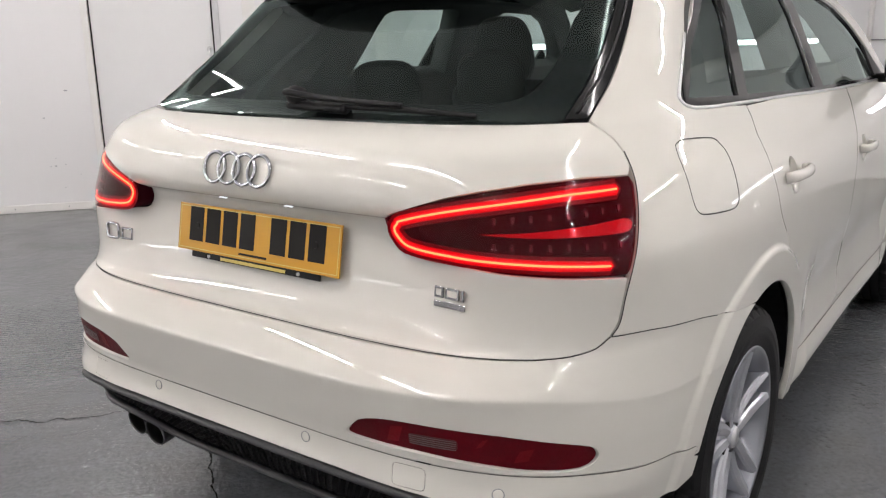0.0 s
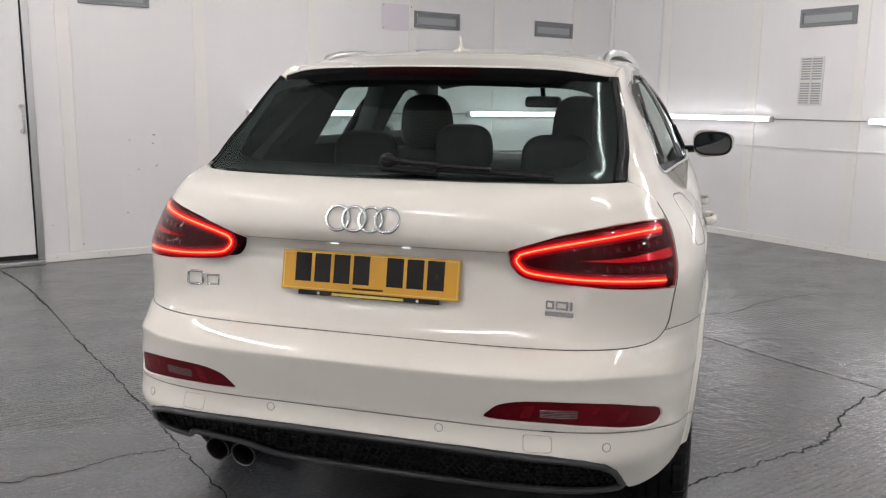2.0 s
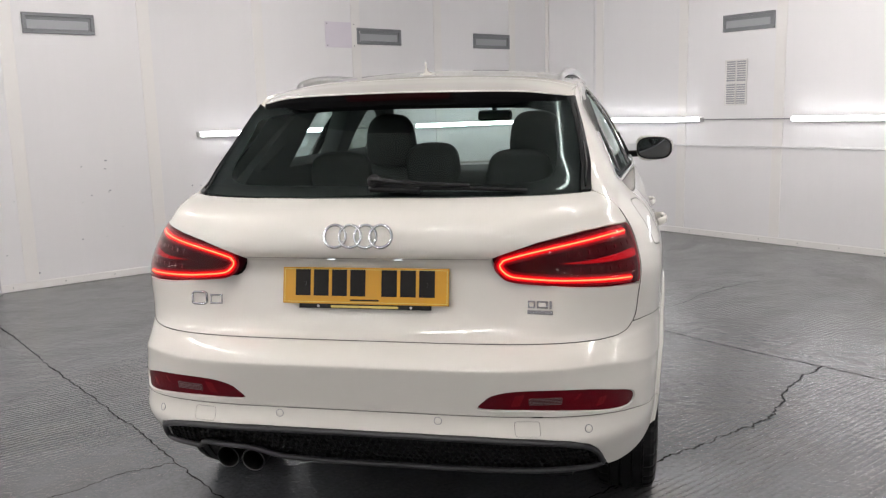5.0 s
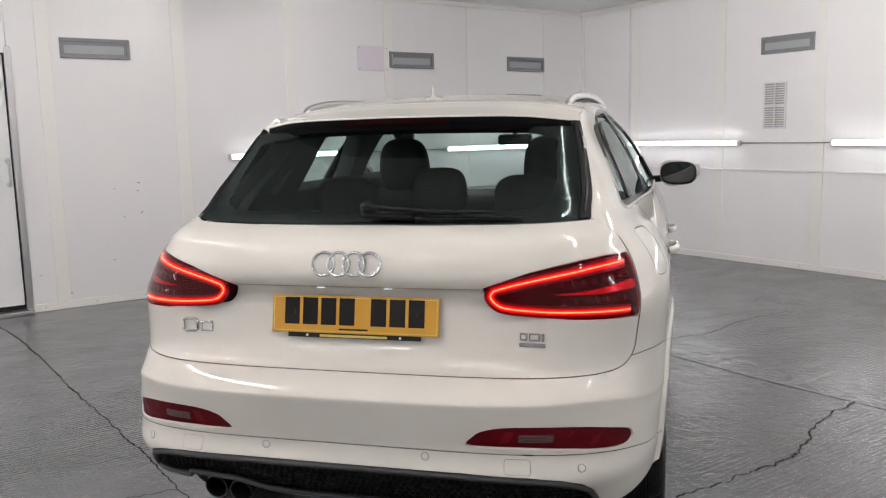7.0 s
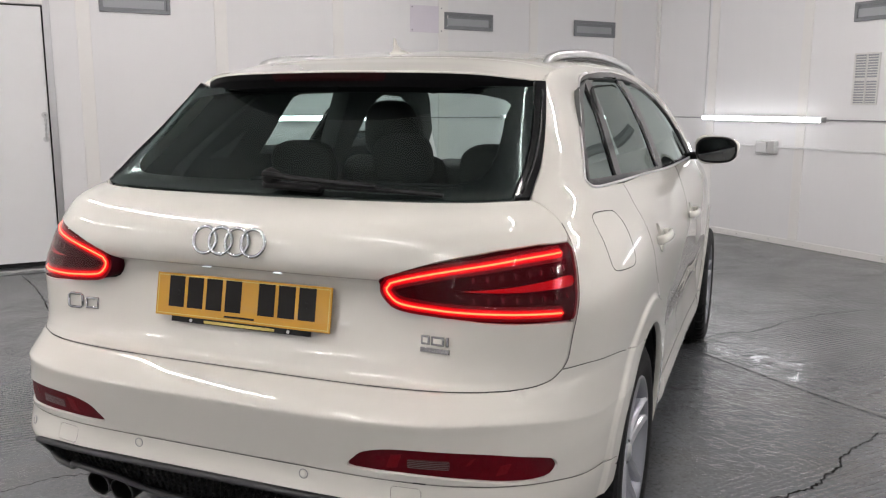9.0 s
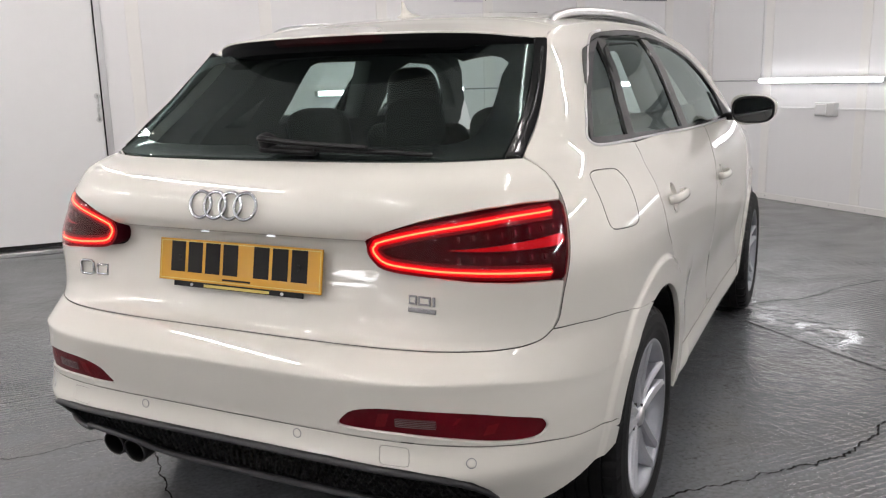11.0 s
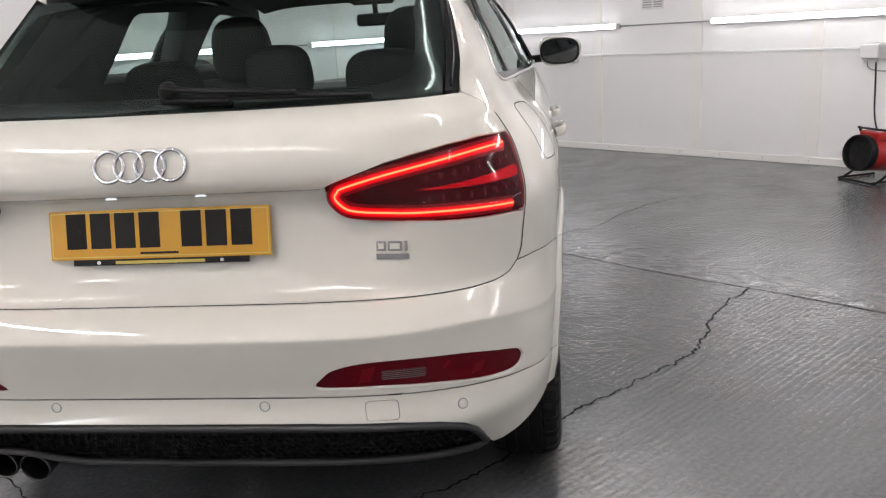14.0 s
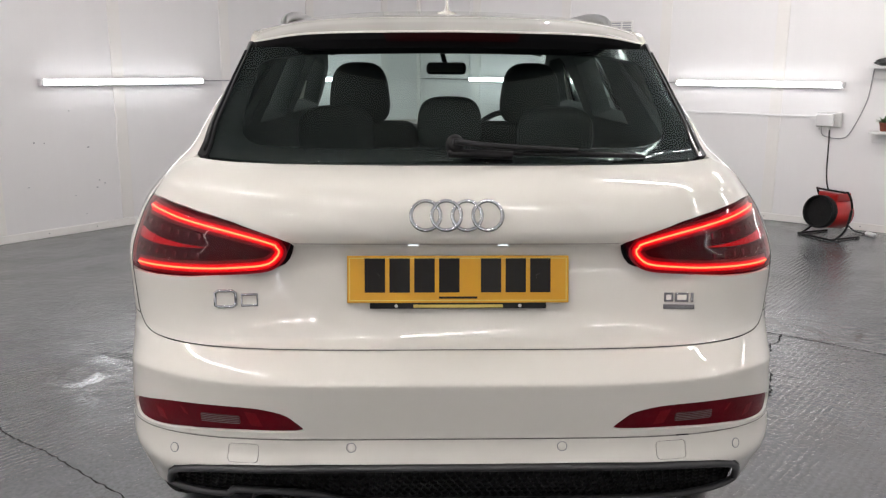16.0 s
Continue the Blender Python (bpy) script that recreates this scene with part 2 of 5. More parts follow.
HALO_NEAR = material("painted_halo_near", (0.4, 0.01, 0.01), 0.3, emit=(1.0, 0.004, 0.02), power=0.50)
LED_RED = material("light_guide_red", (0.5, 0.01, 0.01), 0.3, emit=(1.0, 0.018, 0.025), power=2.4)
# band inside the lamp, brightened by a faint emission of its own
LED_DIM = material("reflector_band", (0.25, 0.004, 0.006), 0.15, coat=1.0, emit=(1.0, 0.004, 0.02), power=0.28)
PLATE_LED = material("plate_lamp", (0.9, 0.9, 0.95), 0.3, emit=(0.85, 0.92, 1.0), power=0.9)
HEATER_RED = material("heater_red", (0.32, 0.010, 0.010), 0.35, coat=0.4, bump=0.05, scale=90, vary=0.15, vscale=20)
LEAF = material("leaf", (0.04, 0.10, 0.03), 0.5, vary=0.3, vscale=40)
POT = material("terracotta", (0.33, 0.10, 0.06), 0.7, vary=0.15, vscale=30)
YELLOW = material("sticker", (0.7, 0.5, 0.03), 0.5)
MIRROR = material("mirror_glass", (0.8, 0.82, 0.84), 0.01, 1.0)
MIRROR_DARK = material("tinted_mirror", (0.10, 0.105, 0.11), 0.02, 1.0)
GLASS_REAR = glass("tinted_glass", (0.75, 0.85, 0.83))
GLASS_SIDE = glass("side_glass", (0.54, 0.62, 0.60))
GLASS_FRONT = glass("windscreen_glass", (0.76, 0.83, 0.81))
LENS_RED = glass("lens_red", (0.80, 0.30, 0.36), 0.02, 0.018)
BARS = material("lamp_bars", (0.22, 0.10, 0.12), 0.25, 0.4, vary=0.3, vscale=60)

# ---- mesh helpers ----


def part(name, bm, mat, parent=None, label="", smooth=False):
    me = bpy.data.meshes.new(name)
    if smooth:
        for f in bm.faces:
            f.smooth = True
    bm.to_mesh(me)
    bm.free()
    me.materials.append(mat)
    ob = new(name, me)
    if parent:
        ob.parent = parent
    return tagged(ob, label)


def thing(name, m, label, category, group="", kind=""):
    ob = new(name)
    ob.empty_display_size = 0.1
    ob.matrix_basis = m
    return tagged(ob, label, category, group, kind)


def box_into(bm, lo, hi, m=None, bevel=0.0, segments=2):
    lo, hi = Vector(lo), Vector(hi)
    r = bmesh.ops.create_cube(bm, size=1, matrix=Matrix.Translation((lo + hi) / 2) @ Matrix.Diagonal((*(hi - lo), 1)))
    vs = r["verts"]
    if bevel:
        es = list({e for v in vs for e in v.link_edges})
        out = bmesh.ops.bevel(bm, geom=es, offset=bevel, segments=segments, affect="EDGES", profile=0.5)
        vs = list({v for f in out["faces"] for v in f.verts} | {v for v in vs if v.is_valid})
    if m:
        bmesh.ops.transform(bm, matrix=m, verts=[v for v in vs if v.is_valid])
    return bm


def box(lo, hi, bevel=0.0, m=None, segments=2):
    return box_into(bmesh.new(), lo, hi, m, bevel, segments)


def cylinder_into(bm, radius, depth, m, segments=32, radius2=None):
    bmesh.ops.create_cone(bm, cap_ends=True, segments=segments, radius1=radius, radius2=radius if radius2 is None else radius2, depth=depth, matrix=m)
    return bm


def cylinder(radius, depth, m, segments=32, radius2=None):
    return cylinder_into(bmesh.new(), radius, depth, m, segments, radius2)


def smooth_path(points, per=8):
    """A Catmull-Rom curve through the points."""
    p = [Vector(q) for q in points]
    p = [p[0] * 2 - p[1], *p, p[-1] * 2 - p[-2]]
    out = []
    for i in range(1, len(p) - 2):
        for k in range(per):
            t = k / per
            out.append(0.5 * (2 * p[i] + (p[i + 1] - p[i - 1]) * t + (2 * p[i - 1] - 5 * p[i] + 4 * p[i + 1] - p[i + 2]) * t * t + (3 * p[i] - 3 * p[i + 1] + p[i + 2] - p[i - 1]) * t ** 3))
    return out + [p[-2]]


def tube(points, radius, ring=8, flat=1.0, up=(0, 0, 1), closed=False, taper=None):
    """A swept bar along the points; flat squeezes it along up."""
    bm, rings, up = bmesh.new(), [], Vector(up)
    n = len(points)
    for i, p in enumerate(points):
        a, b = points[(i - 1) % n if closed else max(0, i - 1)], points[(i + 1) % n if closed else min(n - 1, i + 1)]
        d = (Vector(b) - Vector(a)).normalized()
        side = d.cross(up)
        side = side.normalized() if side.length > 1e-4 else d.orthogonal().normalized()
        top = side.cross(d)
        r = radius * (taper(i / (n - 1)) if taper else 1)
        rings.append([bm.verts.new(Vector(p) + side * math.cos(w) * r + top * math.sin(w) * r * flat) for w in (2 * math.pi * k / ring for k in range(ring))])
    pairs = list(zip(rings, rings[1:])) + ([(rings[-1], rings[0])] if closed else [])
    for ra, rb in pairs:
        for k in range(ring):
            bm.faces.new((ra[k], ra[(k + 1) % ring], rb[(k + 1) % ring], rb[k]))
    if not closed:
        bm.faces.new(rings[0][::-1])
        bm.faces.new(rings[-1])
    bmesh.ops.recalc_face_normals(bm, faces=bm.faces)
    return bm


def revolve(profile, m, segments=64):
    """Turns (radius, along) points round the z axis, then places it by m."""
    bm, rings = bmesh.new(), []
    for k in range(segments):
        w = 2 * math.pi * k / segments
        rings.append([bm.verts.new(m @ Vector((r * math.cos(w), r * math.sin(w), h))) for r, h in profile])
    for k in range(segments):
        a, b = rings[k], rings[(k + 1) % segments]
        for i in range(len(profile) - 1):
            bm.faces.new((a[i], b[i], b[i + 1], a[i + 1]))
    bmesh.ops.recalc_face_normals(bm, faces=bm.faces)
    return bm


def inside(px, py, poly):
    a = np.asarray(poly, float)
    b = np.roll(a, -1, 0)
    hit = np.zeros(px.shape, bool)
    for (x0, y0), (x1, y1) in zip(a, b):
        if y0 != y1:
            hit ^= ((y0 > py) != (y1 > py)) & (px < (x1 - x0) * (py - y0) / (y1 - y0) + x0)
    return hit


def resample(poly, step):
    out, n = [], len(poly)
    for i in range(n):
        a, b = np.array(poly[i], float), np.array(poly[(i + 1) % n], float)
        k = max(1, int(np.ceil(np.linalg.norm(b - a) / step)))
        out += [a + (b - a) * j / k for j in range(k)]
    return np.array(out)


def inset(poly, gap):
    """Moves a closed outline inwards by gap."""
    p = np.array(poly, float)
    area = np.sum(p[:, 0] * np.roll(p[:, 1], -1) - np.roll(p[:, 0], -1) * p[:, 1])
    p = p if area > 0 else p[::-1]
    d1, d2 = p - np.roll(p, 1, 0), np.roll(p, -1, 0) - p
    d1, d2 = d1 / (np.linalg.norm(d1, axis=1, keepdims=True) + 1e-12), d2 / (np.linalg.norm(d2, axis=1, keepdims=True) + 1e-12)
    n1, n2 = np.stack([-d1[:, 1], d1[:, 0]], 1), np.stack([-d2[:, 1], d2[:, 0]], 1)
    m = n1 + n2
    m = m / np.maximum((m * n1).sum(1, keepdims=True), 0.5)
    return p + m * gap


def skin(name, poly, f, mat, parent, step=0.02, holes=(), gap=0.0015, rim=0.012, lift=0.0, flip=False, label="", centre=(0, 1.6, 0.8), edge=0.55, extra=(), ease=1.0):
    """A panel cut by an outline out of the smooth surface f(u, v), with turned-in edges and the surface's own normals."""
    from mathutils.geometry import delaunay_2d_cdt
    loops = [resample(inset(poly, gap), step)] + [resample(inset(h, -gap), step) for h in holes]
    outer = loops[0]
    lo, hi = outer.min(0), outer.max(0)
    gu, gv = np.meshgrid(np.arange(lo[0] + step / 2, hi[0], step), np.arange(lo[1] + step * 0.35, hi[1], step * 0.7), indexing="ij")
    gu, gv = gu.ravel(), gv.ravel()
    keep = inside(gu, gv, outer)
    for h in loops[1:]:
        keep &= ~inside(gu, gv, h)
    gu, gv = gu[keep], gv[keep]
    line = np.concatenate(loops)
    near = np.min((gu[:, None] - line[None, :, 0]) ** 2 + (gv[:, None] - line[None, :, 1]) ** 2, axis=1) > (0.4 * step) ** 2
    grid = np.stack([gu[near], gv[near]], 1)
    if len(extra):
        more = np.array(extra, float)
        ok = inside(more[:, 0], more[:, 1], outer) & (np.min(((more[:, None] - line[None]) ** 2).sum(2), axis=1) > (0.3 * step) ** 2)
        more = more[ok]
        grid = np.concatenate([grid[np.min(((grid[:, None] - more[None]) ** 2).sum(2), axis=1) > (0.45 * step) ** 2], more])
    pts = np.concatenate([line, grid])
    edges, base = [], 0
    for h in loops:
        edges += [(base + i, base + (i + 1) % len(h)) for i in range(len(h))]
        base += len(h)
    res = delaunay_2d_cdt([Vector(p) for p in pts], edges, [], 0, 1e-6)
    uv = np.array([tuple(v) for v in res[0]])
    tris = np.array([t for t in res[2] if len(t) == 3])
    mid = uv[tris].mean(1)
    ok = inside(mid[:, 0], mid[:, 1], outer)
    for h in loops[1:]:
        ok &= ~inside(mid[:, 0], mid[:, 1], h)
    tris = tris[ok]
    e = 1e-3
    su = uv[:, 0] * ease      # below 1: a flatter sheet
    du, dv = f(su + e, uv[:, 1]) - f(su - e, uv[:, 1]), f(su, uv[:, 1] + e) - f(su, uv[:, 1] - e)
    nrm = np.cross(du, dv)
    nrm /= np.linalg.norm(nrm, axis=1, keepdims=True) + 1e-12
    pos = f(uv[:, 0], uv[:, 1])
    sign = np.sign(np.median(((pos - np.array(centre)) * nrm).sum(1))) * (-1 if flip else 1)
    nrm *= sign
    pos = pos + nrm * lift
    fn = np.cross(pos[tris[:, 1]] - pos[tris[:, 0]], pos[tris[:, 2]] - pos[tris[:, 0]])
    wrong = (fn * nrm[tris[:, 0]]).sum(1) < 0
    tris[wrong] = tris[wrong][:, ::-1]
    verts, normals, faces = [pos], [nrm], [tuple(map(int, t)) for t in tris]
    if rim:
        count = {}
        for t in faces:
            for a, b in ((t[0], t[1]), (t[1], t[2]), (t[2], t[0])):
                count[(a, b)] = count.get((a, b), 0) + 1
        border = [(a, b) for a, b in count if (b, a) not in count]
        used = sorted({v for ab in border for v in ab})
        at = {v: i for i, v in enumerate(used)}
        outn = np.zeros((len(used), 3))
        for a, b in border:
            o = np.cross(pos[b] - pos[a], nrm[a])
            o /= np.linalg.norm(o) + 1e-12
            outn[at[a]] += o
            outn[at[b]] += o
        outn /= np.linalg.norm(outn, axis=1, keepdims=True) + 1e-12
        n0 = len(pos)
        top = pos[used] + outn * 0.0006 - nrm[used] * 0.0012
        low = top - nrm[used] * rim
        verts += [top, low]
        normals += [outn * 0.8 + nrm[used] * edge, outn]
        k = len(used)
        for a, b in border:
            ia, ib = at[a], at[b]
            faces.append((b, a, n0 + ia, n0 + ib))
            faces.append((n0 + ib, n0 + ia, n0 + k + ia, n0 + k + ib))
    verts, normals = np.concatenate(verts), np.concatenate(normals)
    normals /= np.linalg.norm(normals, axis=1, keepdims=True) + 1e-12
    me = bpy.data.meshes.new(name)
    me.from_pydata(verts.tolist(), [], faces)
    me.update()
    for p in me.polygons:
        p.use_smooth = True
    me.normals_split_custom_set_from_vertices(normals.tolist())
    me.materials.append(mat)
    ob = new(name, me)
    ob.parent = parent
    return tagged(ob, label)


def mirrored(poly):
    return [(-u, v) for u, v in poly]

# ---- room ----
EAST, NORTH, WEST, SOUTH, TOP = 6.945, 6.797, -4.4, -4.6, 2.9
DOOR_L, DOOR_R, DOOR_TOP = -0.62, 0.40, 2.20

floor = tagged(part("floor", box((WEST - 0.2, SOUTH - 0.2, -0.15), (EAST + 0.2, NORTH + 0.2, 0)), FLOOR), "worn grey painted concrete workshop floor", "floor", kind="structure")
ceiling = tagged(part("ceiling", box((WEST - 0.2, SOUTH - 0.2, TOP), (EAST + 0.2, NORTH + 0.2, TOP + 0.12)), CEIL), "plain white panelled ceiling", "ceiling", kind="structure")


SCREW = cylinder(0.0055, 0.003, pose(0, 0, 0, 90), 10)


def wall(name, origin, turn, length, seams, holes=(), label="white insulated panel wall with cover strips"):
    """A wall whose face runs along local +x at y = 0 and looks to local -y, made of panels and cover strips."""
    root = thing(name, pose(*origin, 0, 0, turn), label, "wall", kind="structure")
    cuts = sorted([0.0, *seams, length])
    for a, b in zip(cuts, cuts[1:]):
        spans = [(a, b, 0.0, TOP)]
        for h0, h1, z1 in holes:
            nxt = []
            for x0, x1, z0, zt in spans:
                if h1 <= x0 or h0 >= x1:
                    nxt.append((x0, x1, z0, zt))
                else:
                    if h0 > x0:
                        nxt.append((x0, h0, z0, zt))
                    if h1 < x1:
                        nxt.append((h1, x1, z0, zt))
                    nxt.append((max(x0, h0), min(x1, h1), z1, zt))
            spans = nxt
        for x0, x1, z0, zt in spans:
            part("panel", box((x0 + 0.001, 0, z0), (x1 - 0.001, 0.12, zt), 0.003), WALL, root)
    for s in seams:
        if not any(h0 - 0.06 < s < h1 + 0.06 for h0, h1, _ in holes):
            part("cover_strip", box((s - 0.055, -0.009, 0.07), (s + 0.055, -0.0005, TOP - 0.05), 0.003), STRIP, root)
    solid = [(0.0, length)]
    for h0, h1, _ in holes:
        solid = [q for x0, x1 in solid for q in ((x0, h0), (h1, x1)) if q[1] - q[0] > 0.05]
    for x0, x1 in solid:
        board = part("baseboard", box((x0, -0.016, 0.0), (x1, -0.0005, 0.065), 0.004), STRIP, root)
        for k in range(int((x1 - x0) / 0.42)):
            part("screw", SCREW.copy(), CABLE_GREY, board).location = (x0 + 0.12 + 0.42 * k, -0.0165, 0.034)
    part("top_trim", box((0, -0.02, TOP - 0.05), (length, -0.0005, TOP - 0.001), 0.004), STRIP, root)
    return root


left_seams = [0.678, 1.811, 2.927, 4.064, 5.170, 6.335]
wall("wall_north", (WEST, NORTH, 0), 0, EAST - WEST, [x - WEST for x in left_seams] + [2.65, 1.5, 0.4], [(DOOR_L - WEST, DOOR_R - WEST, DOOR_TOP)])
right_seams = [5.90, 4.717, 3.581, 2.464, 1.33, 0.2, -0.93, -2.06, -3.19]
wall("wall_east", (EAST, NORTH, 0), -90, NORTH - SOUTH, [NORTH - y for y in right_seams])
# south and west walls stay unseen, added to close the room for reflections
wall("wall_south", (EAST, SOUTH, 0), 180, EAST - WEST, [1.13 * k for k in range(1, 10)])
wall("wall_west", (WEST, SOUTH, 0), 90, NORTH - SOUTH, [1.13 * k for k in range(1, 10)])

corner_post = tagged(part("corner_post", box((EAST - 0.03, NORTH - 0.05, 0.0), (EAST - 0.001, NORTH - 0.001, TOP - 0.06), 0.004), STRIP), "white corner trim between two panel walls", "trim", kind="structure")

# door in the north wall
door = thing("door_1", pose(0, NORTH, 0), "closed white panel door with a metal frame and pull handle", "door", kind="structure")
part("door_leaf", box((DOOR_L + 0.035, 0.012, 0.075), (DOOR_R - 0.035, 0.06, DOOR_TOP - 0.035), 0.004), DOORW, door)
for lo, hi in (((DOOR_L - 0.03, -0.018, 0.0), (DOOR_L + 0.022, 0.1, DOOR_TOP + 0.03)), ((DOOR_R - 0.022, -0.018, 0.0), (DOOR_R + 0.03, 0.1, DOOR_TOP + 0.03)), ((DOOR_L + 0.022, -0.018, DOOR_TOP - 0.022), (DOOR_R - 0.022, 0.1, DOOR_TOP + 0.03))):
    part("door_frame", box(lo, hi, 0.004), ALU if lo[0] > 0 else STRIP, door)
# black filler behind the leaf, added to darken the gap round it
part("seal", box((DOOR_L + 0.022, 0.03, 0.0), (DOOR_R - 0.022, 0.1, DOOR_TOP - 0.022)), DARK, door, "black filler darkening the gap round the door leaf")
part("threshold", box((DOOR_L - 0.1, -0.10, 0.0), (DOOR_R + 0.02, 0.03, 0.035), 0.006), ALU, door, "scuffed metal threshold")
h = part("handle", tube(smooth_path([(0.335, -0.0, 1.30), (0.335, -0.045, 1.285), (0.335, -0.05, 1.2), (0.335, -0.045, 1.115), (0.335, 0.0, 1.10)]), 0.010), SATIN, door, "steel pull handle", True)
for z in (1.30, 1.10):
    part("rose", cylinder(0.024, 0.012, pose(0.335, 0.008, z, 90)), SATIN, h)


def wall_vent(name, m, w, hgt):
    v = thing(name, m, "dark grey framed rectangular air vent on the wall", "vent", "wall vents")
    t = 0.03
    for lo, hi in (((0, -0.022, 0), (w, 0, t)), ((0, -0.022, hgt - t), (w, 0, hgt)), ((0, -0.022, t), (t, 0, hgt - t)), ((w - t, -0.022, t), (w, 0, hgt - t))):
        part("frame", box(lo, hi, 0.003), VENT, v)
    part("backing", box((t, -0.006, t), (w - t, 0.0, hgt - t)), VENT, v)
    part("blade", box((t + 0.004, -0.012, t + 0.008), (w - t - 0.02, -0.006, hgt - t - 0.03), 0.002), VENT_LIGHT, v, "paler grey hinged blade")
    return v


VENT_Z = 2.15
vent = wall_vent("air_vent", pose(0.806, NORTH - 0.001, VENT_Z), 0.575, 0.17)
for x in (4.073, 5.708):
    copy_thing(vent, pose(x, NORTH - 0.001, VENT_Z))
copy_thing(vent, pose(EAST - 0.001, 4.227, VENT_Z, 0, 0, -90))

sign = thing("sign_board", pose(3.69, NORTH - 0.001, 2.11), "blank pale lilac board screwed to the wall", "sign")
part("board", box((0, -0.006, 0), (0.37, 0, 0.262), 0.002), SIGN, sign)
for x, z in ((0.02, 0.02), (0.35, 0.02), (0.02, 0.242), (0.35, 0.242)):
    part("screw", cylinder(0.006, 0.004, pose(x, -0.008, z, 90), 12), VENT, sign)

louvre = thing("louvre_grille", pose(EAST - 0.001, 4.192, 1.405, 0, 0, -90), "steel louvre ventilation grille in two tiers", "grille")
W, H = 0.256, 0.465
for lo, hi in (((0, -0.014, 0), (W, 0, 0.016)), ((0, -0.014, H - 0.016), (W, 0, H)), ((0, -0.014, 0.016), (0.016, 0, H - 0.016)), ((W - 0.016, -0.014, 0.016), (W, 0, H - 0.016)), ((0.016, -0.014, H / 2 - 0.012), (W - 0.016, 0, H / 2 + 0.012)), ((W / 2 - 0.008, -0.012, 0.016), (W / 2 + 0.008, 0, H - 0.016))):
    part("frame", box(lo, hi, 0.002), GRILLE, louvre)
part("backing", box((0.01, -0.003, 0.01), (W - 0.01, 0, H - 0.01)), VENT_LIGHT, louvre)
for k in range(18):
    z = 0.026 + k * 0.0235
    if abs(z - H / 2) > 0.018:
        part("slat", box((0.016, -0.012, z), (W - 0.016, -0.004, z + 0.009), 0.0, pose(0, 0, 0)), GRILLE, louvre)


def batten_light(name, m, length, lens, label, thick=0.018, half=0.028, deep=0.036):
    b = thing(name, m, label, "light", "strip lights")
    part("housing", box((0, -deep, -half), (length, 0, half), 0.005), PVC, b)
    part("tube", tube([(0.02, -0.05, 0), (length - 0.02, -0.05, 0)], thick, 12), lens, b, "lit white tube", True)
    for x in (0.0, length - 0.02):
        part("end_cap", box((x, -0.07, -0.022), (x + 0.02, -0.0, 0.022), 0.004), PVC, b)
    return b


TUBE_Z = 1.262
light = batten_light("strip_light", pose(2.228, NORTH - 0.002, TUBE_Z), 1.54, TUBE_GLOW, "lit white strip light fixed along the panel wall", 0.022, 0.028, 0.046)
# two southern east-wall tubes and all south and west ones: unseen, added fill
for m in (pose(4.76, NORTH - 0.002, TUBE_Z), pose(EAST - 0.002, 5.975, TUBE_Z, 0, 0, -90), pose(EAST - 0.002, 3.425, TUBE_Z, 0, 0, -90), pose(EAST - 0.002, 0.6, TUBE_Z, 0, 0, -90), pose(EAST - 0.002, -2.0, TUBE_Z, 0, 0, -90),
          pose(5.5, SOUTH + 0.002, TUBE_Z, 0, 0, 180), pose(2.9, SOUTH + 0.002, TUBE_Z, 0, 0, 180), pose(0.2, SOUTH + 0.002, TUBE_Z, 0, 0, 180), pose(-2.4, SOUTH + 0.002, TUBE_Z, 0, 0, 180),
          pose(WEST + 0.002, -3.0, TUBE_Z, 0, 0, 90), pose(WEST + 0.002, -0.4, TUBE_Z, 0, 0, 90), pose(WEST + 0.002, 2.2, TUBE_Z, 0, 0, 90), pose(WEST + 0.002, 4.8, TUBE_Z, 0, 0, 90)):
    copy_thing(light, m)
ceiling_light = batten_light("ceiling_light", pose(-0.6, -0.55, TOP - 0.002, 90, 0, 90), 1.78, CEIL_GLOW, "lit white strip light fixed under the ceiling", 0.012)
# the x = 4.7 row is unseen, added to fill the east side
for x, y in ((-0.6, -2.8), (-0.6, 1.72), (-0.6, 3.98), (2.05, -2.8), (2.05, -0.4), (2.05, 3.98), (-3.25, -0.55), (-3.25, 1.72), (-3.25, 3.98), (4.7, -2.8), (4.7, -0.55), (4.7, 1.72)):
    copy_thing(ceiling_light, pose(x, y, TOP - 0.002, 90, 0, 90))

# cables, trunking and boxes
trunk = tagged(part("cable_trunking", box((EAST - 0.022, 2.08, 0.972), (EAST - 0.0105, NORTH - 0.06, 0.992), 0.002), PVC), "white cable trunking along the wall", "trunking")
thin = thing("light_cable", pose(0, 0, 0), "thin grey cable linking the strip lights", "cable")
for a, b in (((EAST - 0.012, 4.43, TUBE_Z), (EAST - 0.012, 3.43, TUBE_Z)), ((EAST - 0.012, 5.975, TUBE_Z), (EAST - 0.012, NORTH - 0.04, TUBE_Z)), ((EAST - 0.012, 5.99, TUBE_Z), (EAST - 0.012, 5.99, TOP - 0.06)), ((3.77, NORTH - 0.012, TUBE_Z), (4.76, NORTH - 0.012, TUBE_Z))):
    part("cable", tube([a, b], 0.006, 8), CABLE_GREY if a[2] == b[2] else PVC, thin, "", True)
switch = thing("switch_box", pose(EAST - 0.001, 5.2, 0.91, 0, 0, -90), "grey plastic switch box on the trunking", "switch")
part("body", box((0, -0.07, 0), (0.235, 0, 0.135), 0.01), GREYBOX, switch)
part("cover", box((0.02, -0.085, 0.015), (0.15, -0.07, 0.12), 0.006), PVC, switch)
socket = thing("socket_box", pose(EAST - 0.001, 2.085, 0.895, 0, 0, -90), "grey weatherproof socket box with cables", "socket")
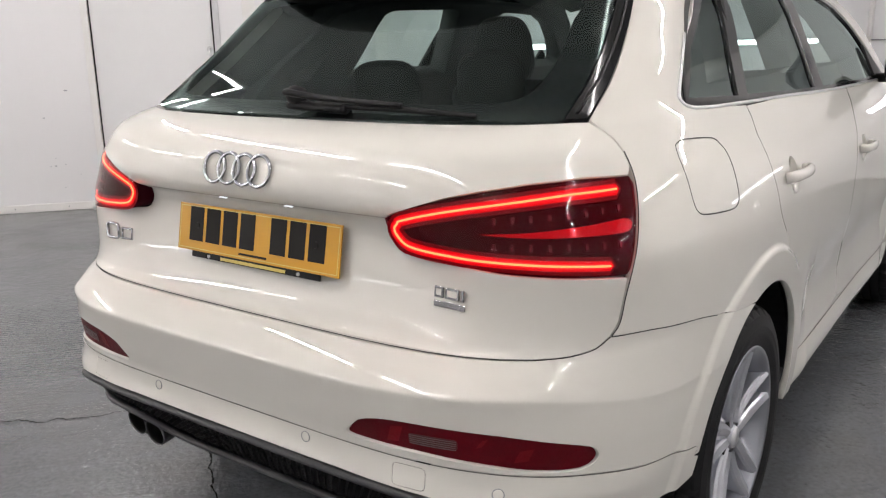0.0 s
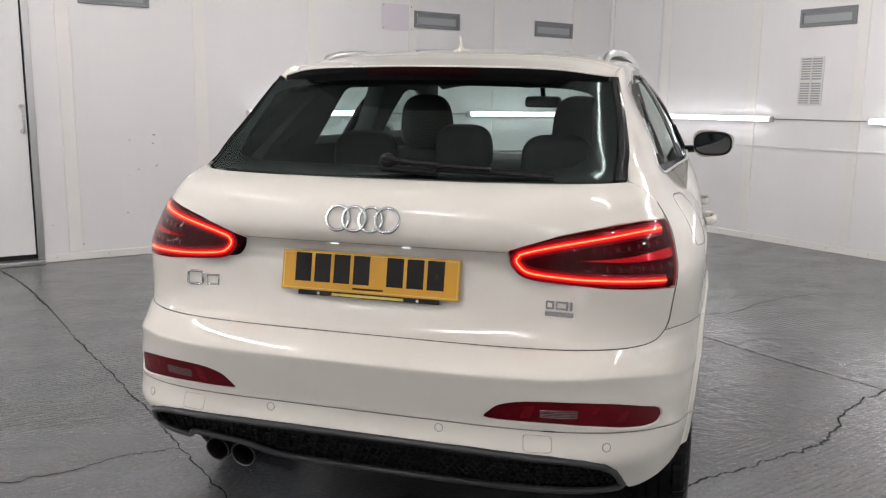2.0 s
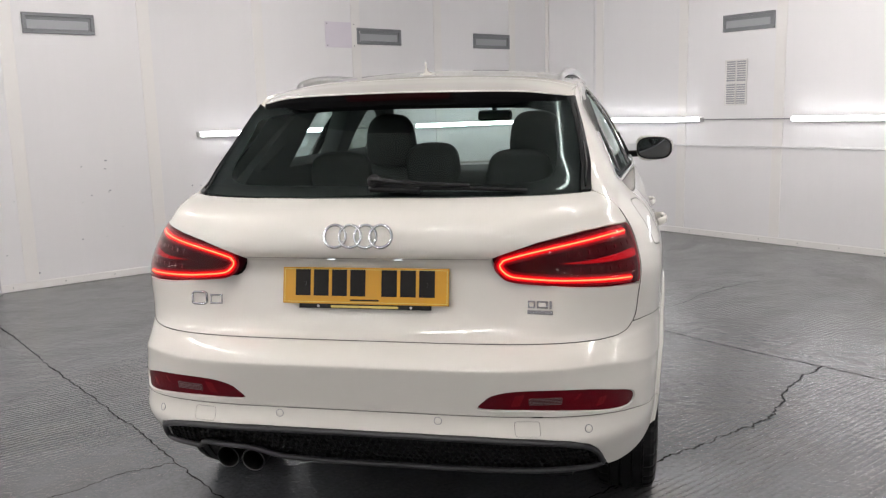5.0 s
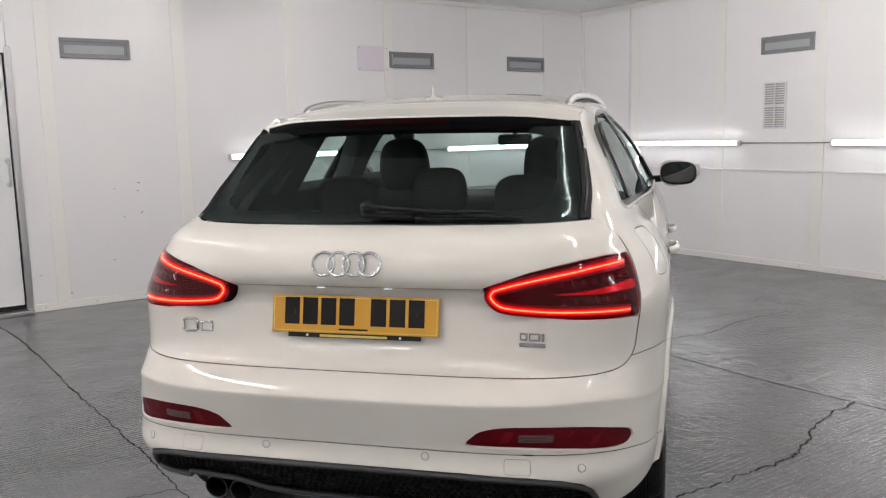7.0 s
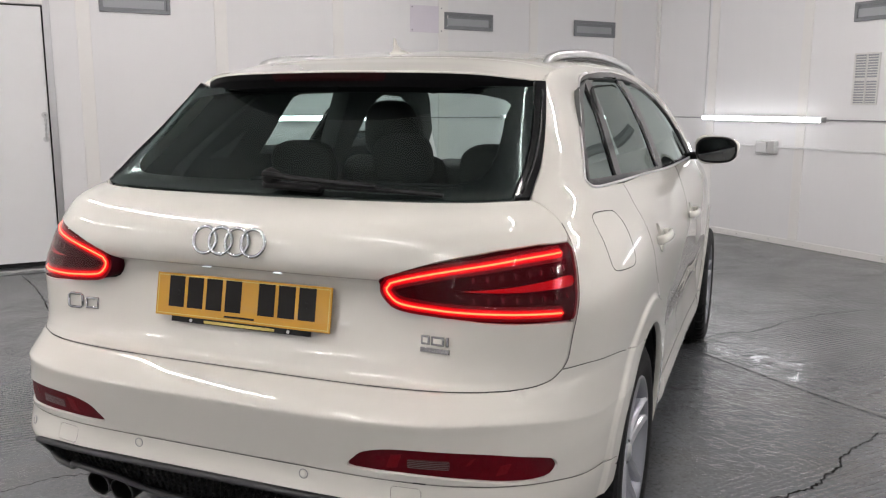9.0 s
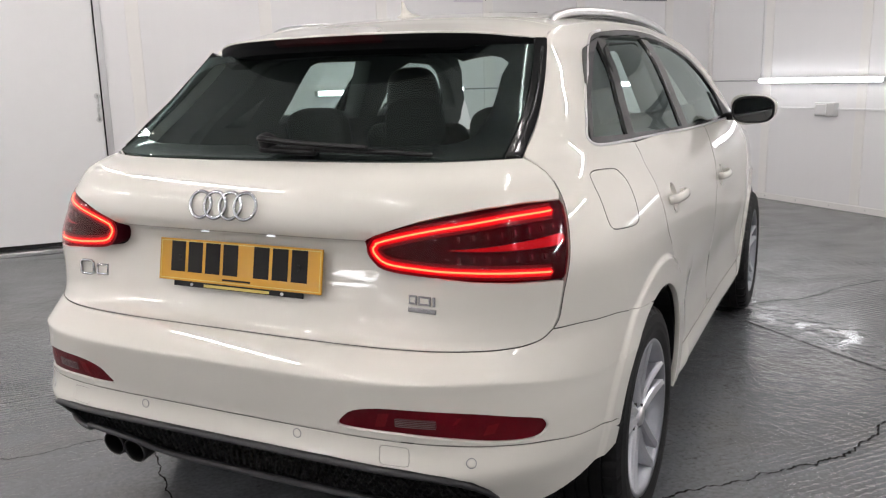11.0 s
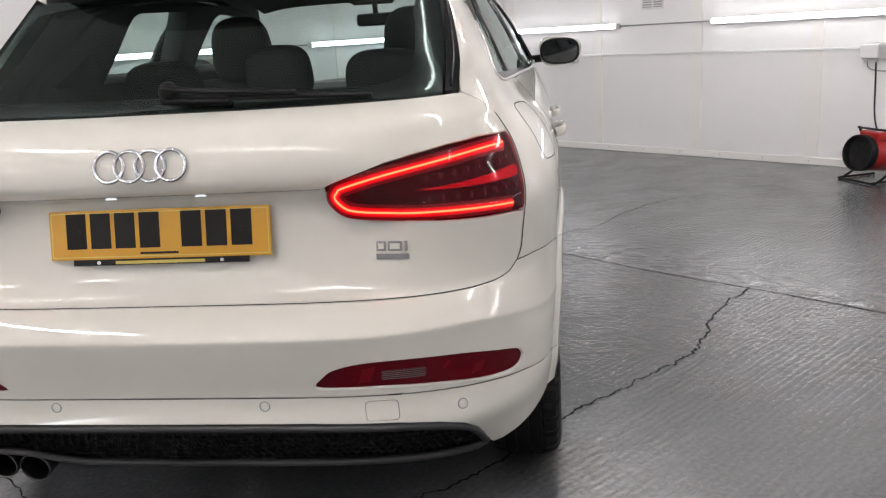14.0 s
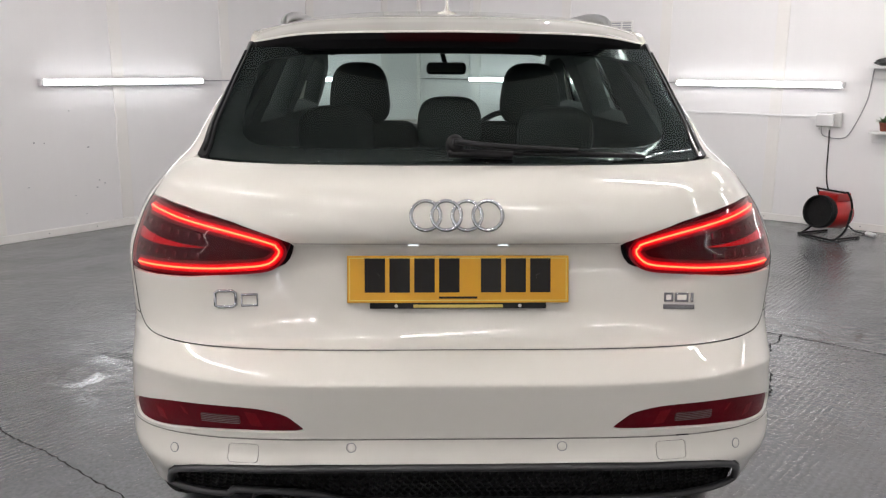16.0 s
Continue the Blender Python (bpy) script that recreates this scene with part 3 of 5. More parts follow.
part("body", box((0, -0.05, 0), (0.205, 0, 0.13), 0.008), GREYBOX, socket)
part("lid", box((0.006, -0.10, 0.012), (0.15, -0.05, 0.118), 0.008), PVC, socket)
for x in (0.04, 0.12):
    part("gland", cylinder(0.012, 0.025, pose(x, -0.06, -0.01), 12), GREYBOX, socket)

cord = tagged(part("shelf_cable", tube(smooth_path([(EAST - 0.05, 2.04, 0.90), (EAST - 0.03, 2.03, 0.83), (EAST - 0.015, 1.98, 0.805), (EAST - 0.015, 1.88, 0.80), (EAST - 0.015, 1.82, 0.83), (EAST - 0.015, 1.76, 0.95), (EAST - 0.015, 1.70, 1.12), (EAST - 0.015, 1.68, 1.25), (EAST - 0.03, 1.665, 1.40)]), 0.005, 8), CABLE_GREY, None, "", True), "thin grey cable running up to the shelf", "cable")
lead = tagged(part("heater_cable", tube(smooth_path([(EAST - 0.06, 1.965, 0.89), (EAST - 0.05, 1.96, 0.7), (EAST - 0.045, 1.955, 0.5), (EAST - 0.05, 1.93, 0.36), (EAST - 0.07, 1.85, 0.2), (EAST - 0.1, 1.77, 0.1), (EAST - 0.16, 1.66, 0.02), (EAST - 0.2, 1.58, 0.011), (EAST - 0.24, 1.54, 0.011)]), 0.007, 8), CABLE, None, "", True), "black heater cable hanging from the socket box", "cable")
plug = tagged(part("plug", tube(smooth_path([(EAST - 0.25, 1.535, 0.022), (EAST - 0.27, 1.50, 0.02), (EAST - 0.29, 1.46, 0.018)]), 0.02, 10), PVC, None, "", True), "white cable connector lying on the floor", "plug")


def wall_shelf(y, z, label):
    s = thing("wall_shelf", pose(EAST - 0.001, y, z, 0, 0, -90), label, "shelf", "wall shelves")
    part("board", box((0, -0.2, 0), (0.9, 0, 0.022), 0.003), PVC, s)
    part("rail", box((0, -0.02, -0.085), (0.9, 0, -0.0005), 0.003), PVC, s)
    return s


wall_shelf(1.675, 1.405, "white wall shelf holding a dark tool pouch")
wall_shelf(1.625, 0.862, "white wall shelf holding a small potted plant")
pouch = thing("tool_pouch", pose(EAST - 0.1, 1.56, 1.4285), "dark crumpled tool pouch on a wall shelf", "bag")
bm = bmesh.new()
bmesh.ops.create_icosphere(bm, subdivisions=4, radius=1)
for v in bm.verts:
    v.co = Vector((v.co.x * 0.06, v.co.y * 0.09, max(0, v.co.z * 0.035 + 0.03))) * (1 + 0.25 * noise.noise(v.co * 2.1))
part("pouch", bm, CABLE, pouch, "", True)
plant = thing("potted_plant", pose(EAST - 0.1, 1.52, 0.886), "small green plant in a terracotta pot", "plant")
part("pot", revolve([(0.0, 0.0), (0.032, 0.0), (0.042, 0.06), (0.046, 0.06), (0.046, 0.072), (0.038, 0.072), (0.036, 0.06), (0.0, 0.06)], pose(0, 0, 0), 24), POT, plant, "", True)
bm = bmesh.new()
for k in range(60):
    w, tilt, size = random.uniform(0, 6.28), random.uniform(0.2, 1.3), random.uniform(0.03, 0.06)
    m = Matrix.Translation((0.015 * math.cos(w), 0.015 * math.sin(w), 0.062)) @ Euler((0, 0, w)).to_matrix().to_4x4() @ Euler((0, tilt, 0)).to_matrix().to_4x4()
    vs = [bm.verts.new(m @ Vector(q)) for q in ((0, 0, 0), (0, 0.012, size * 0.6), (0, 0, size * 1.3), (0, -0.012, size * 0.6))]
    bm.faces.new(vs)
part("leaves", bm, LEAF, plant)

# fan heater
heater = thing("fan_heater", pose(6.47, 1.785, 0, 0, 0, -118) @ Matrix.Diagonal((1, 1, 0.88, 1)), "red drum fan heater with a black grille on a tube stand", "heater")
axis = pose(0, 0, 0.235, 82, 0, 0)
part("drum", revolve([(0.0, -0.13), (0.10, -0.13), (0.135, -0.12), (0.15, -0.10), (0.15, 0.12), (0.146, 0.125)], axis, 48), HEATER_RED, heater, "", True)
part("nozzle", revolve([(0.15, 0.10), (0.158, 0.105), (0.158, 0.155), (0.150, 0.16), (0.143, 0.155), (0.14, 0.10)], axis, 48), BLACK, heater, "black front ring", True)
part("interior", cylinder(0.146, 0.01, axis @ pose(0, 0, 0.105), 40), DARK, heater)
for k in range(5):
    part("grille_ring", tube([axis @ Vector((0.026 * (k + 1) * math.cos(w), 0.026 * (k + 1) * math.sin(w), 0.135)) for w in np.linspace(0, 2 * math.pi, 33)[:-1]], 0.0022, 6, closed=True), BLACK, heater)
for k in range(3):
    w = k * math.pi / 3
    part("grille_bar", tube([axis @ Vector((0.142 * math.cos(w), 0.142 * math.sin(w), 0.133)), axis @ Vector((-0.142 * math.cos(w), -0.142 * math.sin(w), 0.133))], 0.0025, 6), BLACK, heater)
part("control_box", box((-0.1, -0.06, 0.35), (0.1, 0.11, 0.435), 0.015), HEATER_RED, heater)
part("sticker", box((-0.05, -0.063, 0.375), (0.03, -0.0605, 0.395)), YELLOW, heater, "yellow warning sticker")
for sx in (-0.165, 0.165):
    part("stand", tube(smooth_path([(sx, -0.17, 0.012), (sx * 1.05, -0.12, 0.012), (sx * 1.02, 0.0, 0.10), (sx * 1.0, 0.05, 0.30), (sx * 0.98, 0.0, 0.44), (sx * 0.85, -0.03, 0.452)]), 0.010, 8), BLACK, heater, "black tube stand", True)
    part("foot", tube(smooth_path([(sx, -0.17, 0.012), (sx, 0.0, 0.012), (sx, 0.17, 0.012)]), 0.010, 8), BLACK, heater, "", True)
part("crossbar", tube([(-0.165, -0.17, 0.012), (0.165, -0.17, 0.012)], 0.010, 8), BLACK, heater, "", True)
part("carry_bar", tube([(-0.14, -0.03, 0.452), (0.14, -0.03, 0.452)], 0.010, 8), BLACK, heater, "", True)


# floor joints and cracks
def ribbon(points, width, jitter, seed, mat, name, label, lift=0.0015, steps=14):
    rng = random.Random(seed)
    pts = smooth_path([(x, y, 0) for x, y in points], steps)
    bm, last = bmesh.new(), None
    for i, p in enumerate(pts):
        d = (pts[min(i + 1, len(pts) - 1)] - pts[max(i - 1, 0)]).normalized()
        n = Vector((-d.y, d.x, 0))
        off = jitter * (noise.noise(Vector((p.x * 14, p.y * 14, seed))) + 0.6 * noise.noise(Vector((p.x * 47, p.y * 47, seed + 9))))
        w = width * (0.35 + 0.9 * rng.random()) * (1 + 0.8 * max(0, noise.noise(Vector((p.x * 3, p.y * 3, seed + 4)))))
        c = p + n * off + Vector((0, 0, lift))
        now = (bm.verts.new(c + n * w / 2), bm.verts.new(c - n * w / 2))
        if last:
            bm.faces.new((last[0], last[1], now[1], now[0]))
        last = now
    return tagged(part(name, bm, mat), label, "crack", kind="structure")


ribbon([(0.95, 1.12), (1.12, 1.09), (1.37, 1.05), (1.81, 1.09), (2.05, 1.07), (2.33, 1.06), (2.52, 1.05), (2.76, 1.11), (2.92, 1.18), (3.2, 1.25), (3.45, 1.25)], 0.0085, 0.022, 1, CRACK, "floor_crack", "jagged dark crack across the concrete floor", steps=30)
ribbon([(-1.2, 2.5), (-0.47, 2.46), (-0.3, 2.42), (-0.13, 2.41), (0.03, 2.44), (0.16, 2.43), (0.28, 2.40)], 0.007, 0.02, 2, CRACK, "floor_crack", "fine dark crack across the concrete floor", steps=30)
ribbon([(0.05, NORTH - 0.05), (0.15, 6.0), (0.2, 5.2), (0.22, 4.33), (0.25, 3.57), (0.28, 2.9), (0.285, 2.37), (0.30, 1.95), (0.32, 1.7), (0.33, 1.0), (0.33, 0.0), (0.33, -4.5)], 0.0062, 0.014, 3, CRACK, "floor_joint", "worn open joint between floor slabs", steps=30)
ribbon([(3.44, -4.5), (3.45, 0.5), (3.44, 1.3), (3.42, 1.8), (3.44, 2.5), (3.46, 4.0), (3.47, NORTH - 0.05)], 0.012, 0.006, 4, JOINT, "floor_joint", "filled joint between floor slabs", steps=30)
ribbon([(3.44, 2.62), (3.84, 2.72), (4.1, 2.66), (4.6, 2.75), (5.2, 2.70)], 0.006, 0.02, 5, JOINT, "floor_crack", "fine crack branching from a slab joint", steps=24)


# chips in the wall paint and loose flakes on the floor
def flake(bm, centre, right, up, size, rng):
    n = rng.randint(5, 8)
    ring = [centre + (right * math.cos(2 * math.pi * k / n) * rng.uniform(0.5, 1.3) + up * math.sin(2 * math.pi * k / n) * rng.uniform(0.25, 0.7)) * size for k in range(n)]
    low = [bm.verts.new(p) for p in ring]
    top = bm.verts.new(centre + right.cross(up) * size * 0.15)
    for k in range(n):
        bm.faces.new((low[k], low[(k + 1) % n], top))


rng = random.Random(21)
bm = bmesh.new()
for k in range(34):
    x = rng.choice((0.62, 0.9, 1.25, 1.45, 2.2, 2.6, 3.4, -0.9)) + rng.uniform(-0.14, 0.14)
    flake(bm, Vector((x, NORTH - 0.0008, rng.choice((0.16, 0.34, 0.42, 0.75, 1.02)) + rng.uniform(-0.05, 0.05))), Vector((1, 0, 0)), Vector((0, 0, 1)), rng.uniform(0.005, 0.016), rng)
tagged(part("paint_chips", bm, VENT_LIGHT), "grey chips in the white wall paint", "paint chips", kind="stuff")
bm = bmesh.new()
for k in range(9):
    flake(bm, Vector((rng.uniform(1.6, 5.5), rng.uniform(0.5, 3.2), 0.0012)), Vector((1, 0, 0)), Vector((0, 1, 0)), rng.uniform(0.0015, 0.003), rng)
tagged(part("floor_flakes", bm, GREYBOX), "small pale flakes lying on the concrete floor", "debris", kind="stuff")

# ---- car skin ----
def spline(knots):
    """A smooth curve without overshoot through (z, value) knots."""
    kx, ky = np.array(knots, float).T
    h, d = np.diff(kx), np.diff(ky) / np.diff(kx)
    m = np.concatenate([[d[0]], np.zeros(len(d) - 1), [d[-1]]])
    for i in range(1, len(d)):
        if d[i - 1] * d[i] > 0:
            w1, w2 = 2 * h[i] + h[i - 1], h[i] + 2 * h[i - 1]
            m[i] = (w1 + w2) / (w1 / d[i - 1] + w2 / d[i])

    def at(x):
        x = np.clip(np.asarray(x, float), kx[0], kx[-1])
        i = np.clip(np.searchsorted(kx, x, side="right") - 1, 0, len(d) - 1)
        t = (x - kx[i]) / h[i]
        return (ky[i] * (1 + 2 * t) + h[i] * m[i] * t) * (1 - t) ** 2 + (ky[i + 1] * (3 - 2 * t) - h[i] * m[i + 1] * (1 - t)) * t * t
    return at


def softened(curve, wide, sharp=()):
    """The curve with its kinks rounded over about wide metres, but kept crisp near the sharp heights."""
    zs = np.arange(0.1, 1.62, 0.001)
    vs, out = curve(zs), np.zeros(len(zs))
    for i, z in enumerate(zs):
        r = min([wide] + [max(0.0012, abs(z - c) * 0.6) for c in sharp])
        w = np.exp(-0.5 * ((zs - z) / r) ** 2)
        out[i] = (w * vs).sum() / w.sum()
    return lambda z: np.interp(z, zs, out)


CENTRE, NOSE = 1.4, 4.38          # plan centre of the outlines and the front end
AXLE_R, AXLE_F, HUB = 0.93, 3.53, 0.342
rear_line = softened(spline([(0.18, 0.30), (0.30, 0.16), (0.36, 0.102), (0.40, 0.072), (0.44, 0.043), (0.472, 0.020), (0.486, 0.016), (0.500, 0.020), (0.52, 0.029), (0.54, 0.033), (0.556, 0.034), (0.60, 0.0235),
                    (0.66, 0.0095), (0.702, 0.0), (0.706, 0.0022), (0.715, 0.0112), (0.728, 0.0285), (0.742, 0.0515), (0.757, 0.081), (0.762, 0.100), (0.775, 0.118), (0.80, 0.135),
                    (0.85, 0.153), (0.90, 0.163), (0.95, 0.170), (0.985, 0.165), (0.994, 0.15), (1.0, 0.126), (1.01, 0.116), (1.04, 0.113), (1.08, 0.122),
                    (1.12, 0.155), (1.15, 0.215), (1.165, 0.285), (1.18, 0.325), (1.25, 0.418), (1.35, 0.552), (1.43, 0.663), (1.48, 0.73), (1.56, 0.84)]), 0.012, (0.7045, 0.7595, 0.996, 1.168))
side_line = softened(spline([(h, w - (0.002 if h < 0.92 else 0.008)) for h, w in [(0.18, 0.80), (0.25, 0.868), (0.35, 0.885), (0.45, 0.893), (0.60, 0.903), (0.75, 0.910), (0.90, 0.914), (0.98, 0.912), (1.01, 0.905), (1.03, 0.893),
                    (1.08, 0.873), (1.14, 0.845), (1.17, 0.828), (1.25, 0.787), (1.35, 0.735), (1.45, 0.668), (1.52, 0.610), (1.56, 0.570)]]), 0.028)
flank_line = softened(spline([(0.18, 0.30), (0.70, 0.0), (0.742, 0.0565), (0.757, 0.081), (0.78, 0.103), (0.81, 0.114), (0.85, 0.120), (0.90, 0.122), (0.95, 0.120), (1.0, 0.116), (1.04, 0.113), (1.08, 0.122), (1.12, 0.155), (1.15, 0.215), (1.56, 0.84)]), 0.012, (0.7595,))
blunt = softened(spline([(0.18, 5.2), (0.52, 5.2), (0.60, 5.0), (0.68, 4.5), (0.72, 4.4), (0.79, 4.8), (0.92, 5.0), (1.02, 4.4), (1.09, 4.3), (1.13, 5.0), (1.17, 5.4), (1.22, 5.6), (1.30, 5.8), (1.38, 7.0), (1.44, 8.4), (1.56, 8.6)]), 0.016)
# how much the cabin narrows behind the rear doors
tuck = softened(spline([(1.05, 0.0), (1.08, 0.012), (1.11, 0.036), (1.14, 0.058), (1.17, 0.075), (1.25, 0.072), (1.35, 0.079), (1.42, 0.080), (1.47, 0.048), (1.52, 0.0), (1.56, 0.0)]), 0.024)


def outline(phi, z, flank=1.0, start=0.31):
    """The body's plan outline at height z, by the angle from straight behind."""
    t = np.clip((phi - start) / 0.15, 0, 1) if start else 1.0
    line = np.where((z > 0.757) & (z < 1.08), rear_line(z) + flank * (flank_line(z) - rear_line(z)) * t * t * (3 - 2 * t), rear_line(z))
    s, c = np.sin(phi), np.cos(phi)
    t = np.clip((CENTRE - 0.85 - 0.76 * c / np.maximum(s, 1e-3)) / 1.2, 0, 1)
    w, back, n = side_line(z) * (1 - tuck(z) * (1 - t * t * (3 - 2 * t))), CENTRE - line, blunt(z)
    reach = np.where(c >= 0, back, NOSE - CENTRE)
    power = np.where(c >= 0, n, 5.0)
    r = ((np.abs(s) / w) ** power + (np.abs(c) / reach) ** power) ** (-1 / power)
    return r * s, CENTRE - r * c


PHI = np.linspace(0, math.pi, 4001)
_x, _y = outline(PHI, 0.9 + 0 * PHI, 0.0)
ARC = np.concatenate([[0], np.cumsum(np.hypot(np.diff(_x), np.diff(_y)))])


def crease_drop(s):
    """How far the bumper's crease falls towards the wheel arch."""
    t = np.clip((np.abs(s) - 0.60) / 0.42, 0, 1)
    return 0.058 * t * t * (3 - 2 * t) * np.clip((1.4 - np.abs(s)) / 0.2, 0, 1)


def lamp_face(s, z):
    """The tail lamps' own face, which stands proud of the hollow round the number plate."""
    s, z = np.broadcast_arrays(np.asarray(s, float), np.asarray(z, float))
    x, y = outline(np.interp(np.abs(s), ARC, PHI), z, 1.0, 0.0)
    return np.stack([np.sign(s) * x, y, z], -1)


def body(s, z):
    """A point of the car's skin: s metres round from the middle of the tail, at height z."""
    s, z = np.broadcast_arrays(np.asarray(s, float), np.asarray(z, float))
    fold = 0.704 - crease_drop(s)
    level = np.where((z > 0.56) & (z < 0.757), np.where(z < fold, 0.56 + (z - 0.56) * 0.144 / (fold - 0.56), 0.704 + (z - fold) * 0.053 / (0.757 - fold)), z)
    x, y = outline(np.interp(np.abs(s), ARC, PHI), level)
    side = np.clip((x - 0.55) / 0.25, 0, 1)
    for axle in (AXLE_R, AXLE_F):
        far = np.hypot(y - axle, z - HUB)
        t = np.clip((0.494 - far) / 0.018, 0, 1)
        x = x + side * 0.012 * t * t * (3 - 2 * t) * (far > 0.2)
    tent = np.clip(np.minimum(1 - (0.704 - level) / 0.10, 1 - (level - 0.704) / 0.05), 0, 1)
    x = x + side * 0.004 * tent * np.clip((0.76 - y) / 0.16, 0, 1)
    t = np.clip((y - 2.3) / 1.0, 0, 1)
    x = x + side * 0.022 * t * t * (3 - 2 * t) * np.clip((1.16 - z) / 0.42, 0, 1)
    low = np.clip((y - 1.42) / 0.12, 0, 1) * np.clip((3.05 - y) / 0.12, 0, 1)
    x = x - low * 0.017 * np.exp(-((z - 0.56) / 0.10) ** 2) + low * 0.018 * np.exp(-((z - 0.33) / 0.06) ** 2)
    return np.stack([np.sign(s) * x, y, z], -1)

def at_y(y, z):
    """How far round the body the side reaches y at height z."""
    _, ys = outline(PHI, z + 0 * PHI)
    return float(np.interp(np.interp(y, ys, PHI), PHI, ARC))


def at_x(x, z):
    """How far round the tail reaches x at height z."""
    k = len(PHI) // 2
    xs, _ = outline(PHI[:k], z + 0 * PHI[:k])
    return math.copysign(float(np.interp(np.interp(abs(x), xs, PHI[:k]), PHI, ARC)), x)


def on_side(points):
    return [(at_y(y, z), z) for y, z in points]


def arc_round(axle, radius, start, end, n=28):
    """Points on a wheel arch; angles in degrees from straight ahead, turning up."""
    return [(axle + radius * math.cos(radians(start + (end - start) * k / n)), HUB + radius * math.sin(radians(start + (end - start) * k / n))) for k in range(n + 1)]


def rounded(poly, per=5):
    """Softens an outline with a closed smooth curve."""
    n, out = len(poly), []
    for i in range(n):
        p0, p1, p2, p3 = (np.array(poly[(i + k) % n], float) for k in (-1, 0, 1, 2))
        for j in range(per):
            t = j / per
            out.append(tuple(0.5 * (2 * p1 + (p2 - p0) * t + (2 * p0 - 5 * p1 + 4 * p2 - p3) * t * t + (3 * p1 - p0 - 3 * p2 + p3) * t ** 3)))
    return out


def skin_path(points, lift=0.0, per=6, face=None):
    """A smooth line lying on the body, from (s, z) points."""
    pts = [(p.x, p.y) for p in smooth_path([(s, z, 0) for s, z in points], per)]
    out = []
    face = face or body
    for s, z in pts:
        p, e = face(s, z), 1e-3
        n = np.cross(face(s + e, z) - face(s - e, z), face(s, z + e) - face(s, z - e))
        n = n / np.linalg.norm(n)
        n = n if n @ (p - np.array((0, 1.6, 0.8))) > 0 else -n
        out.append(Vector(p + n * lift))
    return out


def skin_frame(s, z, lift=0.0, face=None):
    """A pose on the body whose x runs along it to the right, y up and z outwards."""
    face = face or body
    p, e = face(s, z), 2e-3
    a, b = face(s + e, z) - face(s - e, z), face(s, z + e) - face(s, z - e)
    a, b = a / np.linalg.norm(a), b / np.linalg.norm(b)
    n = np.cross(a, b)
    n = n if n @ (p - np.array((0, 1.6, 0.8))) > 0 else -n
    n = n / np.linalg.norm(n)
    b = np.cross(n, a)
    b = b / np.linalg.norm(b)
    m = Matrix.Identity(4)
    for i in range(3):
        m[i][0], m[i][1], m[i][2], m[i][3] = a[i], b[i], n[i], p[i] + n[i] * lift
    return m


car = thing("car", pose(0.3728, 1.1008, 0, 0, 0, -49.8), "white five-door compact SUV with lit red tail lamps", "car")
CX = (0, 1.6, 0.8)

# tail lamps, as outlines round the tail
lamp_top = [(0.380, 1.002), (0.405, 1.013), (0.45, 1.029), (0.51, 1.048), (0.575, 1.061), (0.66, 1.073), (0.76, 1.079), (0.866, 1.076)]
lamp_out = [(0.876, 1.062), (0.874, 1.01), (0.866, 0.96), (0.855, 0.915)]
lamp_low = [(0.848, 0.904), (0.72, 0.907), (0.62, 0.913), (0.53, 0.923), (0.46, 0.930), (0.425, 0.934), (0.410, 0.941), (0.399, 0.954), (0.389, 0.974)]
LAMP = lamp_top + lamp_out + lamp_low
gate_side = [(0.842, 0.867), (0.832, 0.8145), (0.815, 0.7875), (0.785, 0.7688), (0.74, 0.7608), (0.68, 0.7588)]
glass_low = [(0.76, 1.1685), (0.6, 1.1665), (0.4, 1.165), (0.2, 1.164)]
half_up = gate_side[::-1] + [(0.848, 0.899)] + lamp_low[1:] + lamp_top + [(0.872, 1.091), (0.862, 1.115), (0.844, 1.137), (0.822, 1.153), (0.794, 1.168)] + glass_low
GATE = half_up + [(-s, z) for s, z in half_up[::-1]]
LIP = [(s, z) for z in (0.9905, 0.9945, 0.997, 0.9995, 1.003) for s in np.arange(-0.385, 0.39, 0.012)]
tailgate = skin("tailgate", GATE, body, PAINT, car, 0.018, extra=LIP, gap=0.0012, rim=0.018, centre=CX)


def strip_round(line, wide):
    """The outline of an even band along a line of (s, z) points."""
    p = np.array(line, float)
    d = np.gradient(p, axis=0)
    d /= np.linalg.norm(d, axis=1, keepdims=True)
    n = np.stack([-d[:, 1], d[:, 0]], 1) * wide
    cap = [tuple(p[-1] + d[-1] * wide * 0.8)]
    return [tuple(q) for q in p + n] + cap + [tuple(q) for q in (p - n)[::-1]] + [tuple(p[0] - d[0] * wide * 0.8)]


def tail_lamp(side):
    f = (lambda p: p) if side > 0 else mirrored
    lamp = skin("tail_lamp", f(LAMP), lamp_face, RED_DARK, car, 0.02, lift=-0.008, gap=0.001, rim=0.055, label="lit red tail lamp with a light-guide outline", centre=CX)
    skin("lens", f(LAMP), lamp_face, LENS_RED, lamp, 0.02, gap=0.002, rim=0.012, centre=CX)
    upper = [(0.412, 0.997), (0.457, 1.010), (0.52, 1.024), (0.596, 1.037), (0.68, 1.048), (0.746, 1.054), (0.836, 1.057)]
    lower = [(0.465, 0.944), (0.51, 0.940), (0.56, 0.936), (0.66, 0.932), (0.75, 0.928), (0.815, 0.924)]
    guide = upper[::-1] + [(0.406, 0.991), (0.400, 0.983), (0.403, 0.972), (0.417, 0.957), (0.434, 0.949)] + lower
    line = [(p.x, p.y) for p in smooth_path([(u, v, 0) for u, v in guide], 5)]
